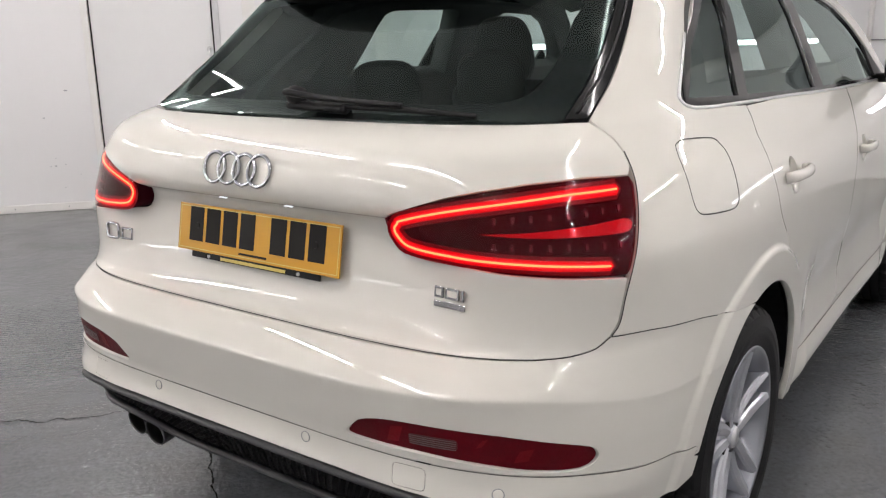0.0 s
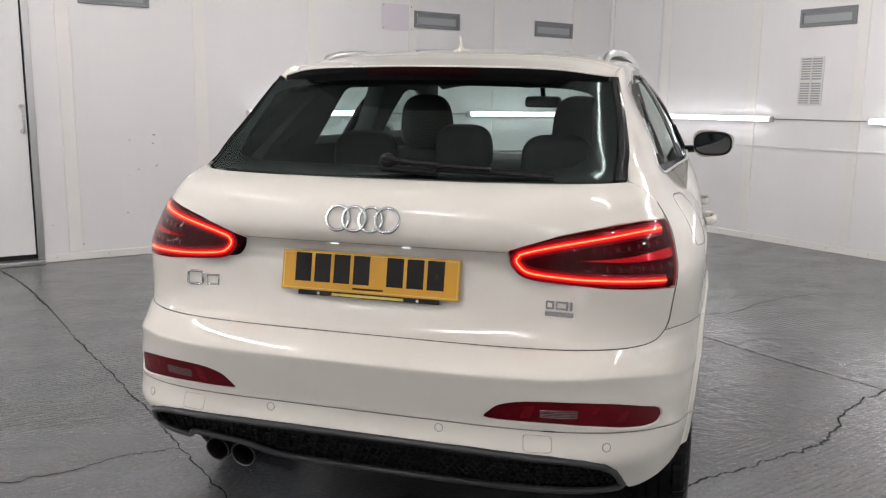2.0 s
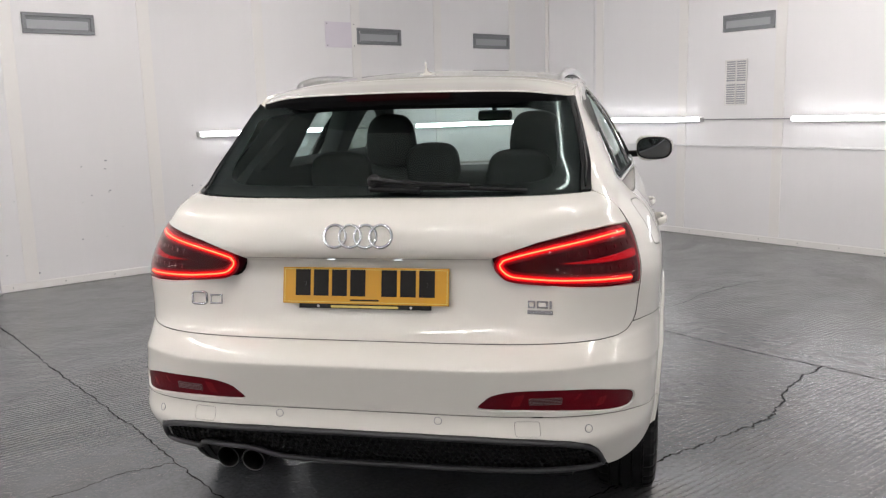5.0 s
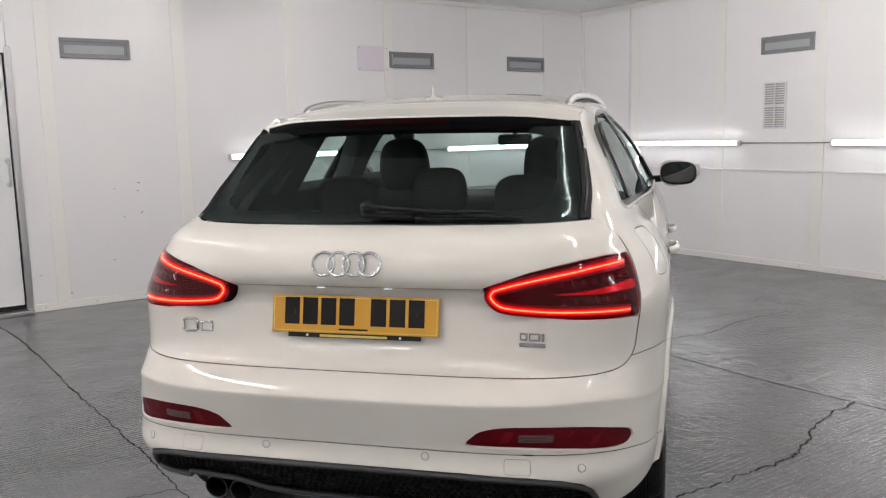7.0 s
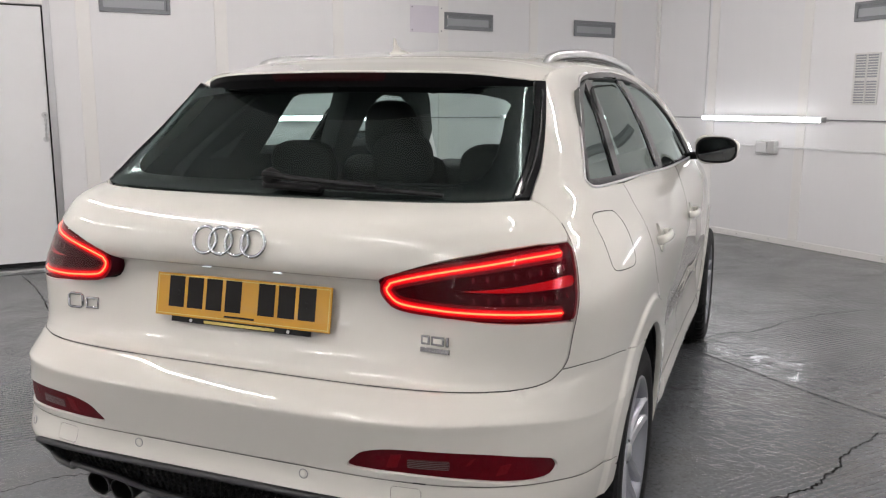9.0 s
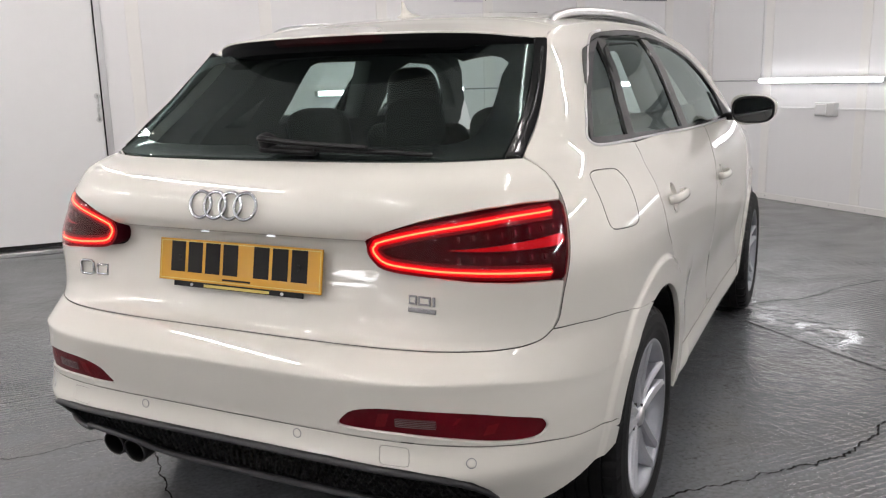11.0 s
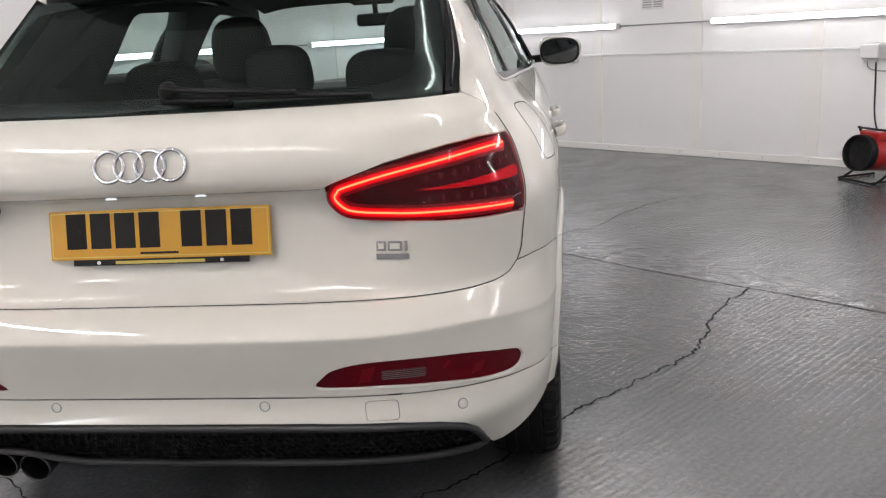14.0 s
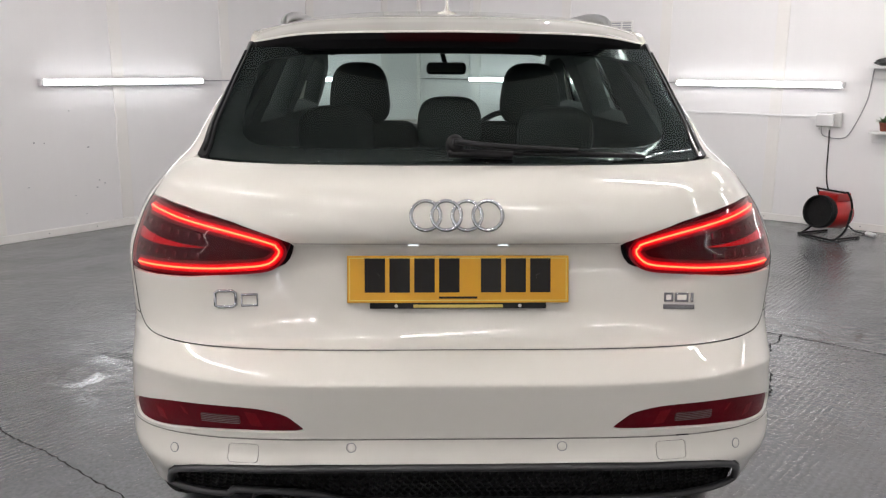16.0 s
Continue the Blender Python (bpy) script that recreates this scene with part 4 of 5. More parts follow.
    # nested bands, emission stepped down outwards, paint the glow's falloff
    for name, wide, lift, mat in (("light_guide_rim", 0.0175, -0.0072, HALO_WIDE), ("light_guide_bed", 0.0100, -0.0064, HALO_NEAR), ("light_guide", 0.0046, -0.0056, LED_RED)):
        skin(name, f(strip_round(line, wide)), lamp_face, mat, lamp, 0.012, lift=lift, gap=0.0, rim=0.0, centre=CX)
    part("light_guide_core", tube(skin_path(f(guide), -0.0046, 6, lamp_face), 0.0019, 10, 1.1), LED, lamp, "", True)
    band = rounded([(0.56, 0.984), (0.66, 0.991), (0.78, 1.001), (0.858, 1.006), (0.858, 0.982), (0.78, 0.979), (0.66, 0.979)], 4)
    skin("reflector_band", f(band), lamp_face, LED_DIM, lamp, 0.02, lift=-0.0066, rim=0.0, centre=CX)
    for k in range(8):
        s = 0.60 + 0.034 * k
        for z, h in ((1.008 + 0.016 * k / 7, 0.0065), (0.962, 0.0065)):
            part("reflector", box((-0.0035, -h, -0.003), (0.0035, h, 0.0012), 0.001, skin_frame(side * s, z, -0.0066, lamp_face)), BARS, lamp)
    return lamp


tail_lamp(1)
tail_lamp(-1)

# bumper
FOG = [(0.322, 0.582), (0.338, 0.608), (0.362, 0.627), (0.42, 0.640), (0.517, 0.641), (0.62, 0.634), (0.70, 0.618), (0.765, 0.600), (0.787, 0.586), (0.789, 0.568), (0.758, 0.5535), (0.66, 0.562), (0.585, 0.571), (0.465, 0.5775), (0.38, 0.5775)]
FOG = rounded(FOG, 3)
arch_rear = on_side(arc_round(AXLE_R, 0.402, 107, 171, 26))
groove = on_side([(0.533, 0.466), (0.524, 0.470), (0.521, 0.492)]) + [(0.90, 0.515), (0.784, 0.539), (0.68, 0.552), (0.58, 0.558), (0.45, 0.560), (0.2, 0.561)]
bump_top = [(0.0, 0.7575), (0.45, 0.7575), (0.68, 0.7575), (0.74, 0.7597), (0.787, 0.7683), (0.818, 0.7872), (0.90, 0.7846), (0.968, 0.7776), (1.07, 0.7676)]
bump_half = bump_top[1:] + [(1.150, 0.7536)] + on_side(arc_round(AXLE_R, 0.402, 106, 162, 20)) + groove

# black backing sheet, added to put shade into the panel joints
skin("bumper_core", [(-1.0, 0.47), (1.0, 0.47), (1.0, 0.76), (0.83, 0.82), (0.83, 1.10), (0.75, 1.155), (-0.75, 1.155), (-0.83, 1.10), (-0.83, 0.82), (-1.0, 0.76)], body, BLACK, car, 0.03, rim=0.0, lift=-0.022, label="black backing sheet added to darken the panel joints", centre=CX)
BUMPER = [(s, z) for s, z in bump_half] + [(-s, z) for s, z in bump_half[::-1]]
ARCH_LINES = [q for r in (0.474, 0.485, 0.497) for q in on_side(arc_round(AXLE_R, r, 185, -10, 130))]
both = ARCH_LINES + mirrored(ARCH_LINES)
CREASE = [(s, z - float(crease_drop(s))) for z in (0.698, 0.7025, 0.7055, 0.709) for s in np.arange(-1.15, 1.155, 0.012)]
skin("rear_bumper", BUMPER, body, PAINT, car, 0.018, extra=both + CREASE, gap=0.001, holes=[FOG, mirrored(FOG)], rim=0.015, centre=CX)

apron_low = [(0, 0.5030), (0.3, 0.5020), (0.48, 0.4970), (0.56, 0.4880), (0.615, 0.4730), (0.65, 0.4467), (0.674, 0.4163), (0.695, 0.3820), (0.712, 0.3680), (0.74, 0.3660), (0.8, 0.3740), (0.9, 0.3920), (0.98, 0.4082)]
arch_low = on_side(arc_round(AXLE_R, 0.402, 163, 169.5, 6))
apron_half = apron_low[1:] + arch_low[::-1] + [(s, z - 0.0015) for s, z in groove]
APRON = apron_half + [(-s, z) for s, z in apron_half[::-1]]


def square(s0, s1, z0, z1, r=0.012):
    return [(s0 + r, z0), (s1 - r, z0), (s1 - r * 0.3, z0 + r * 0.3), (s1, z0 + r), (s1, z1 - r), (s1 - r * 0.3, z1 - r * 0.3), (s1 - r, z1), (s0 + r, z1), (s0 + r * 0.3, z1 - r * 0.3), (s0, z1 - r), (s0, z0 + r), (s0 + r * 0.3, z0 + r * 0.3)]


TOW = square(at_x(0.463, 0.52), at_x(0.533, 0.52), 0.505, 0.546, 0.008)
apron = skin("bumper_apron", APRON, body, PAINT, car, 0.016, gap=0.0018, lift=0.001, extra=both, holes=[TOW, mirrored(TOW)], rim=0.014, centre=CX)
for f in ((lambda p: p), mirrored):
    skin("tow_cover", f(TOW), body, PAINT, car, 0.014, gap=0.0004, rim=0.003, lift=0.0004, centre=CX)
    fog = skin("fog_lamp", f(FOG), body, RED_FOG, car, 0.016, lift=-0.006, gap=0.0015, rim=0.012, label="dark red rear fog lamp with a clear centre", centre=CX)
    skin("clear_lens", f(square(0.452, 0.545, 0.593, 0.618, 0.006)), body, CLEAR_FOG, fog, 0.012, lift=-0.004, rim=0.003, centre=CX)
    for k in range(5):
        part("rib", tube(skin_path(f([(0.455, 0.5965 + k * 0.0045), (0.542, 0.5965 + k * 0.0045)]), -0.0036), 0.0008, 6), FOG_RIB, fog)
    for s0, s1, z0, z1 in ((0.405, 0.432, 0.586, 0.629), (0.575, 0.588, 0.603, 0.626), (0.640, 0.668, 0.575, 0.606)):
        skin("reflector", f([(s0, z0), (s1, z0 + 0.004), (s1 + 0.012, z1), (s0 + 0.012, z1 - 0.004)]), body, FOG_BRIGHT, fog, 0.012, lift=-0.0052, rim=0.001, centre=CX)
for x, z in ((0.239, 0.541), (-0.248, 0.541), (0.668, 0.518), (-0.668, 0.518)):
    m = skin_frame(at_x(x, z), z, 0.0024)
    sensor = part("parking_sensor", revolve([(0.0, 0.0004), (0.0090, 0.0003), (0.0100, -0.0002), (0.0100, -0.002)], m, 28), PAINT, car, "", True)
    part("sensor_ring", revolve([(0.0101, -0.0006), (0.0106, 0.0004), (0.0117, 0.0004), (0.0122, -0.002)], m, 28), VENT, sensor, "grey sensor ring", True)

# diffuser with a hexagon mesh
def deep(s, z):
    p = body(s, z)
    p = np.array(p)
    p[..., 1] = p[..., 1] + 0.028
    return p


diff_top = [(0, 0.5015), (0.3, 0.5005), (0.48, 0.4955), (0.56, 0.4865), (0.612, 0.4715), (0.646, 0.4449), (0.668, 0.4152), (0.688, 0.3880)]
diff_low = [(0.68, 0.374), (0.64, 0.370), (0.5, 0.368), (0.3, 0.366), (0.1, 0.365), (-0.1, 0.365), (-0.2, 0.368), (-0.25, 0.374), (-0.285, 0.383), (-0.31, 0.395), (-0.35, 0.406), (-0.42, 0.411), (-0.48, 0.412), (-0.498, 0.408), (-0.51, 0.396), (-0.525, 0.389), (-0.56, 0.387), (-0.63, 0.383), (-0.68, 0.382)]
left_top = [(-s, z) for s, z in diff_top[::-1][:-1]]
DIFF = diff_top + diff_low + left_top
diffuser = skin("diffuser", DIFF[::-1], deep, MESH_GREY, car, 0.03, rim=0.01, label="black honeycomb diffuser with grey edging", centre=CX)
bm = bmesh.new()
for r in range(7):
    for c in range(-36, 37):
        s, z = (c + 0.5 * (r % 2)) * 0.0185, 0.367 + r * 0.0165
        if inside(np.array([s]), np.array([z]), inset(DIFF, 0.012))[0]:
            p = deep(s, z)
            ring = [bm.verts.new((p[0] + 0.0105 * math.cos(k * math.pi / 3 + math.pi / 6), p[1] - 0.007, p[2] + 0.0105 * math.sin(k * math.pi / 3 + math.pi / 6))) for k in range(6)]
            cup = [bm.verts.new((p[0] + 0.0075 * math.cos(k * math.pi / 3 + math.pi / 6), p[1] - 0.001, p[2] + 0.0075 * math.sin(k * math.pi / 3 + math.pi / 6))) for k in range(6)]
            for k in range(6):
                bm.faces.new((ring[k], ring[(k + 1) % 6], cup[(k + 1) % 6], cup[k]))
bmesh.ops.recalc_face_normals(bm, faces=bm.faces)
tagged(part("honeycomb", bm, MESH_GREY, diffuser), kind="stuff")
EDGE_TOP = [(-0.682, 0.3960), (-0.662, 0.4210), (-0.64, 0.4432), (-0.606, 0.4642), (-0.555, 0.4785), (-0.48, 0.4870), (-0.3, 0.4925), (0, 0.4935), (0.3, 0.4925), (0.48, 0.4870), (0.555, 0.4785), (0.606, 0.4642), (0.64, 0.4432), (0.662, 0.4210), (0.682, 0.3920)]
EDGE_LOW = [(-0.675, 0.384), (-0.63, 0.385), (-0.56, 0.389), (-0.525, 0.391), (-0.51, 0.398), (-0.498, 0.410), (-0.48, 0.414), (-0.42, 0.413), (-0.35, 0.408), (-0.31, 0.397), (-0.285, 0.385), (-0.25, 0.376), (-0.2, 0.370), (-0.1, 0.367), (0.1, 0.367), (0.3, 0.368), (0.5, 0.370), (0.64, 0.372), (0.682, 0.378)]
loop = EDGE_TOP + [(0.688, 0.386)] + EDGE_LOW[::-1] + [(-0.686, 0.390)]
part("edging", tube(skin_path(loop + loop[:1], -0.001)[:-1], 0.0095, 10, 0.9, closed=True), TRIM_GREY, diffuser, "dark grey moulded edging", True)
bm, last = bmesh.new(), None
for p in skin_path(EDGE_LOW, 0.0):
    row = [bm.verts.new(p), bm.verts.new((p.x * 0.96, p.y + 0.14, p.z - 0.012)), bm.verts.new((p.x * 0.9, p.y + 0.34, p.z - 0.02))]
    if last:
        for i in range(2):
            bm.faces.new((last[i], last[i + 1], row[i + 1], row[i]))
    last = row
part("underside", bm, BLACK, diffuser, "", True)
# unseen black plugs, added to block bright gaps behind the diffuser's ends
for k in (1, -1):
    part("end_panel", box((k * 0.625 - 0.065, 0.17, 0.37), (k * 0.625 + 0.065, 0.4, 0.465), 0.01), BLACK, diffuser)
valance = part("rear_valance", box((-0.60, 0.24, 0.30), (0.60, 0.5, 0.42), 0.03), BLACK, car, "black underside valance")
for x, y in ((-0.371, 0.085), (-0.463, 0.098)):
    m = pose(x, y, 0.358, 90 + 8, 0, 0)
    pipe = part("exhaust_pipe", revolve([(0.029, -0.25), (0.0365, -0.2), (0.038, -0.006), (0.037, 0.0), (0.0352, 0.0), (0.0345, -0.006), (0.033, -0.2)], m, 40), DULL, car, "dark steel exhaust tailpipe", True)
    part("bore", cylinder(0.033, 0.004, m @ pose(0, 0, -0.14), 32), DARK, pipe)

# number plate, its surround strip and lamps
plate_at = pose(0, 0.1465, 0.911, 90 - 11.0, 0, 0)
plate = part("number_plate", box((-0.26, -0.0555, 0), (0.26, 0.0555, 0.004), 0.0015, plate_at), PLATE, car, "yellow number plate with dark characters")
for lo, hi in (((-0.255, -0.0505, 0.0035), (0.255, -0.0485, 0.0045)), ((-0.255, 0.0485, 0.0035), (0.255, 0.0505, 0.0045)), ((-0.255, -0.0485, 0.0035), (-0.253, 0.0485, 0.0045)), ((0.253, -0.0485, 0.0035), (0.255, 0.0485, 0.0045))):
    part("border", box(lo, hi, 0, plate_at), GOLD, plate)
for x in (-0.195, -0.137, -0.079, -0.021, 0.077, 0.135, 0.193):
    part("character", box((x - 0.024, -0.031, 0.0035), (x + 0.024, 0.049, 0.0046), 0, plate_at), INK, plate)
for x in (-0.19, 0.19):
    part("plate_screw", cylinder(0.007, 0.004, plate_at @ pose(x, 0.006, 0.006), 16), INK, plate)
part("small_print", box((-0.045, -0.0455, 0.0035), (0.045, -0.0405, 0.0046), 0, plate_at), INK, plate)
strip = part("dealer_strip", box((-0.207, -0.069, -0.001), (0.207, -0.053, 0.0035), 0.001, plate_at), BLACK, plate, "black strip with gold writing")
part("writing", box((-0.105, -0.0665, 0.003), (0.105, -0.0595, 0.0042), 0, plate_at), GOLD, strip)
for x in (-0.145, 0.145):
    part("clip", cylinder(0.004, 0.003, plate_at @ pose(x, -0.0625, 0.0045), 12), SATIN, strip)
for x in (-0.105, 0.105):
    part("plate_lamp", box((x - 0.012, 0.151, 0.9895), (x + 0.012, 0.157, 0.9910), 0.0005), PLATE_LED, car, "lit white number-plate lamp")

# badges
badge = thing("ring_badge", pose(0, 0, 0), "", "")
badge.parent = car
for k in range(4):
    m = skin_frame(at_x(-0.0765 + 0.047 * k, 1.067), 1.067, 0.004)
    part("ring", tube([m @ Vector((0.0335 * math.cos(w), 0.0335 * math.sin(w), 0.0012 * (k % 2))) for w in np.linspace(0, 2 * math.pi, 49)[:-1]], 0.0044, 10, 0.8, closed=True, up=m.to_3x3() @ Vector((0, 0, 1))), CHROME, badge, "chrome ring", True)
m = skin_frame(at_x(-0.545, 0.864), 0.864, 0.003)
model = part("model_badge", tube([m @ Vector(q) for q in ((-0.024, -0.016, 0), (-0.016, -0.019, 0), (0.016, -0.019, 0), (0.024, -0.014, 0), (0.024, 0.014, 0), (0.016, 0.019, 0), (-0.016, 0.019, 0), (-0.024, 0.014, 0))], 0.0038, 8, closed=True, up=m.to_3x3() @ Vector((0, 0, 1))), CHROME, car, "small chrome badge", True)
m = skin_frame(at_x(-0.49, 0.860), 0.860, 0.003)
part("badge_block", tube([m @ Vector(q) for q in ((-0.018, -0.013, 0), (0.018, -0.013, 0), (0.018, 0.013, 0), (-0.018, 0.013, 0))], 0.0034, 8, closed=True, up=m.to_3x3() @ Vector((0, 0, 1))), CHROME, model, "", True)
m = skin_frame(at_x(0.527, 0.860), 0.862, 0.0015)
engine = part("engine_badge", box((-0.037, -0.026, 0), (0.037, -0.014, 0.003), 0.001, m), BADGE, car, "small chrome badge")
for a, b in ((-0.036, -0.014), (-0.010, 0.022), (0.027, 0.034)):
    part("badge_letter", box((a, -0.008, 0), (b, 0.014, 0.003), 0.001, m), BADGE, engine)
    if b - a > 0.01:
        part("badge_inset", box((a + 0.005, -0.003, 0.002), (b - 0.005, 0.009, 0.0034), 0, m), PAINT, engine)

# rear window, its black surround and spoiler
GLASS_TOP = 1.452
win_half = [(0.2, 1.167), (0.4, 1.168), (0.6, 1.1695), (0.735, 1.172), (0.80, 1.235), (0.86, 1.30), (0.915, 1.366), (0.985, GLASS_TOP)]
REAR_WINDOW = win_half + [(-s, z) for s, z in win_half[::-1]]

rear_window = skin("rear_window", REAR_WINDOW, body, GLASS_REAR, car, 0.03, rim=0.004, ease=0.50, label="dark tinted rear window", centre=CX)
seen = rounded([(0.0, 1.200), (0.15, 1.200), (0.30, 1.200), (0.45, 1.202), (0.58, 1.206), (0.655, 1.222), (0.695, 1.250), (0.742, 1.30), (0.792, 1.37), (0.815, 1.415), (0.5, 1.444), (0, 1.446)] + [(-s, z) for s, z in ((0.5, 1.444), (0.815, 1.415), (0.792, 1.37), (0.742, 1.30), (0.695, 1.250), (0.655, 1.222), (0.58, 1.206), (0.45, 1.202), (0.30, 1.200), (0.15, 1.200))], 3)
skin("glass_border", REAR_WINDOW, body, GLOSS_BLACK, rear_window, 0.03, holes=[seen], lift=-0.004, rim=0.0, label="black printed glass border", centre=CX)
side_strip = [(0.739, 1.1715), (0.792, 1.1705), (0.865, 1.235), (0.93, 1.30), (0.99, 1.366), (1.058, 1.440), (1.075, 1.468), (1.0, 1.468), (0.99, 1.452), (0.919, 1.366), (0.864, 1.30), (0.804, 1.235)]
for f in ((lambda p: p), mirrored):
    skin("window_blade", f(side_strip), body, GLOSS_BLACK, car, 0.02, lift=0.003, rim=0.02, label="gloss black blade beside the rear window", centre=CX)
    part("blade_fin", tube(skin_path(f([(0.770, 1.182), (0.895, 1.30), (1.02, 1.44)]), 0.004), 0.004, 8, 0.5), GLOSS_BLACK, car, "", True)

roof_line = spline([(0.55, 1.488), (0.62, 1.498), (0.8, 1.526), (0.95, 1.553), (1.1, 1.571), (1.3, 1.591), (1.6, 1.607), (2.0, 1.612), (2.4, 1.596), (2.7, 1.560), (2.95, 1.49)])


def roof_edge(y):
    """Half the roof's width at y."""
    return spline([(0.55, 0.572), (0.8, 0.592), (0.95, 0.596), (1.2, 0.594), (1.6, 0.592), (2.2, 0.592), (2.7, 0.580), (2.95, 0.57)])(y)


def roof(x, y):
    w = np.abs(x) / roof_edge(y)
    return np.stack([np.asarray(x, float), np.asarray(y, float), roof_line(y) - (0.022 + 0.012 * np.clip((y - 0.9) / 0.5, 0, 1)) * w ** 2 - (0.026 + 0.026 * np.clip((1.0 - y) / 0.25, 0, 1)) * w ** 6], -1)


edge_ys = [2.78, 2.5, 2.2, 1.9, 1.6, 1.3, 1.1, 0.95]
ROOF = [(float(roof_edge(y)), y) for y in edge_ys] + [(0.3, 0.925), (0.0, 0.92), (-0.3, 0.925)] + [(-float(roof_edge(y)), y) for y in edge_ys[::-1]] + [(-0.3, 2.83), (0, 2.85), (0.3, 2.83)]
skin("roof", ROOF, roof, PAINT, car, 0.04, rim=0.01, centre=(0, 1.6, 0))


def lip(x):
    return 0.60 + 0.20 * (np.abs(x) / 0.56) ** 3.2


lips = [(float(x), float(lip(x))) for x in np.linspace(-0.585, 0.585, 45)]
SPOILER = lips + [(0.591, 0.88), (0.592, 0.945), (0.3, 0.921), (0.0, 0.916), (-0.3, 0.921), (-0.592, 0.945), (-0.591, 0.88)]
spoiler = skin("roof_spoiler", SPOILER, roof, PAINT, car, 0.02, rim=0.004, label="white roof spoiler with a black underside", centre=(0, 1.6, 0))


def under(x, v):
    """The spoiler's black rear face and underside; v runs from the lip to the glass."""
    top = roof(x, lip(x) + 0.004)
    drop = np.interp(v, [0, 0.12, 0.3, 0.55, 1.0], [0.003, 0.022, 0.047, 0.060, 0.060])
    fwd = np.interp(v, [0, 0.12, 0.3, 0.55, 1.0], [0.0, 0.003, 0.014, 0.045, 0.15])
    return np.stack([np.asarray(x, float) * (1 - 0.0 * v), top[..., 1] + fwd, top[..., 2] - drop], -1)


skin("spoiler_underside", [(-0.584, 0), (0.584, 0), (0.584, 1), (-0.584, 1)], under, FRAME_BLACK, spoiler, 0.03, rim=0.0, gap=0.0, flip=True, label="black spoiler underside", centre=(0, 0.9, 1.8))
skin("brake_lamp", [(-0.19, 0.02), (0.19, 0.02), (0.18, 0.16), (-0.18, 0.16)], under, BRAKE, spoiler, 0.02, rim=0.0, gap=0.0, lift=-0.004, flip=True, label="unlit dark red high brake lamp", centre=(0, 0.9, 1.8))

# body side
def seal(points, parent, r=0.0010, name="panel_seal"):
    """A dark line laid in the joint between two panels, standing in for the gap's shade."""
    part(name, tube(skin_path(points, -0.0004, 4), r, 6), DARK, parent, "", True)


arch_in = on_side(arc_round(AXLE_R, 0.402, 105, -8, 34))
arch_out = on_side(arc_round(AXLE_R, 0.487, -6, 58, 22))
rear_seam = on_side([(1.085, 0.845), (1.02, 0.90), (0.985, 0.965), (0.978, 1.02), (1.009, 1.0856), (1.082, 1.1288), (1.111, 1.1554)])
win_low = on_side([(0.938, 1.1652), (0.808, 1.1726)])
win_back = on_side([(0.753, 1.1869), (0.764, 1.2109), (0.907, 1.3133), (1.042, 1.3796), (1.149, 1.4499), (1.195, 1.4817), (1.259, 1.4951)])
win_top = on_side([(1.337, 1.5039), (1.600, 1.5220), (1.900, 1.5320), (2.200, 1.5280), (2.450, 1.4980), (2.690, 1.4450), (2.830, 1.3600), (2.950, 1.2600), (3.060, 1.1350)])
cant = on_side([(3.220, 1.1350), (3.080, 1.3000), (2.920, 1.4300), (2.750, 1.5050), (2.500, 1.5370), (2.200, 1.5520), (1.900, 1.5530), (1.600, 1.5480), (1.300, 1.5370), (1.090, 1.5213), (0.928, 1.5060), (0.870, 1.4942)])
blade_edge = [(1.085, 1.472), (1.060, 1.440), (0.994, 1.366), (0.934, 1.30), (0.869, 1.235), (0.797, 1.1715)]
gate_edge = [(0.822, 1.155), (0.846, 1.138), (0.864, 1.116), (0.875, 1.091), (0.880, 1.062), (0.878, 1.01), (0.870, 0.96), (0.858, 0.912), (0.846, 0.865), (0.836, 0.813), (0.819, 0.7885)]
QUARTER = [(0.90, 0.785), (0.968, 0.778), (1.07, 0.768), (1.150, 0.754)] + arch_in + arch_out + rear_seam + win_low + win_back + win_top + cant + blade_edge + gate_edge
FLAP = rounded([(1.03, 1.104), (1.045, 1.116), (1.09, 1.119), (1.215, 1.111), (1.244, 1.098), (1.257, 1.076), (1.250, 1.02), (1.244, 0.990), (1.228, 0.977), (1.19, 0.973), (1.085, 0.980), (1.052, 0.990), (1.040, 1.012), (1.034, 1.06)], 3)
REAR_DOOR = rear_seam + on_side([(1.474, 1.1598), (1.767, 1.1551), (2.145, 1.1505), (2.130, 1.0900), (2.06, 1.0), (2.035, 0.95), (2.03, 0.80), (2.03, 0.42), (1.9, 0.405), (1.45, 0.405), (1.408, 0.42)]) + on_side(arc_round(AXLE_R, 0.487, 9, 58, 18))
FRONT_DOOR = on_side([(2.03, 0.42), (2.03, 0.80), (2.035, 0.95), (2.06, 1.0), (2.130, 1.0900), (2.145, 1.1505), (2.600, 1.1455), (3.060, 1.1380), (3.130, 1.0600), (3.16, 0.95), (3.15, 0.8), (3.10, 0.6), (3.05, 0.42), (2.9, 0.405), (2.15, 0.405)])
SILL = on_side([(1.405, 0.30), (1.42, 0.245), (3.02, 0.235), (3.05, 0.28), (3.06, 0.405), (2.2, 0.401), (1.45, 0.401), (1.412, 0.405)])
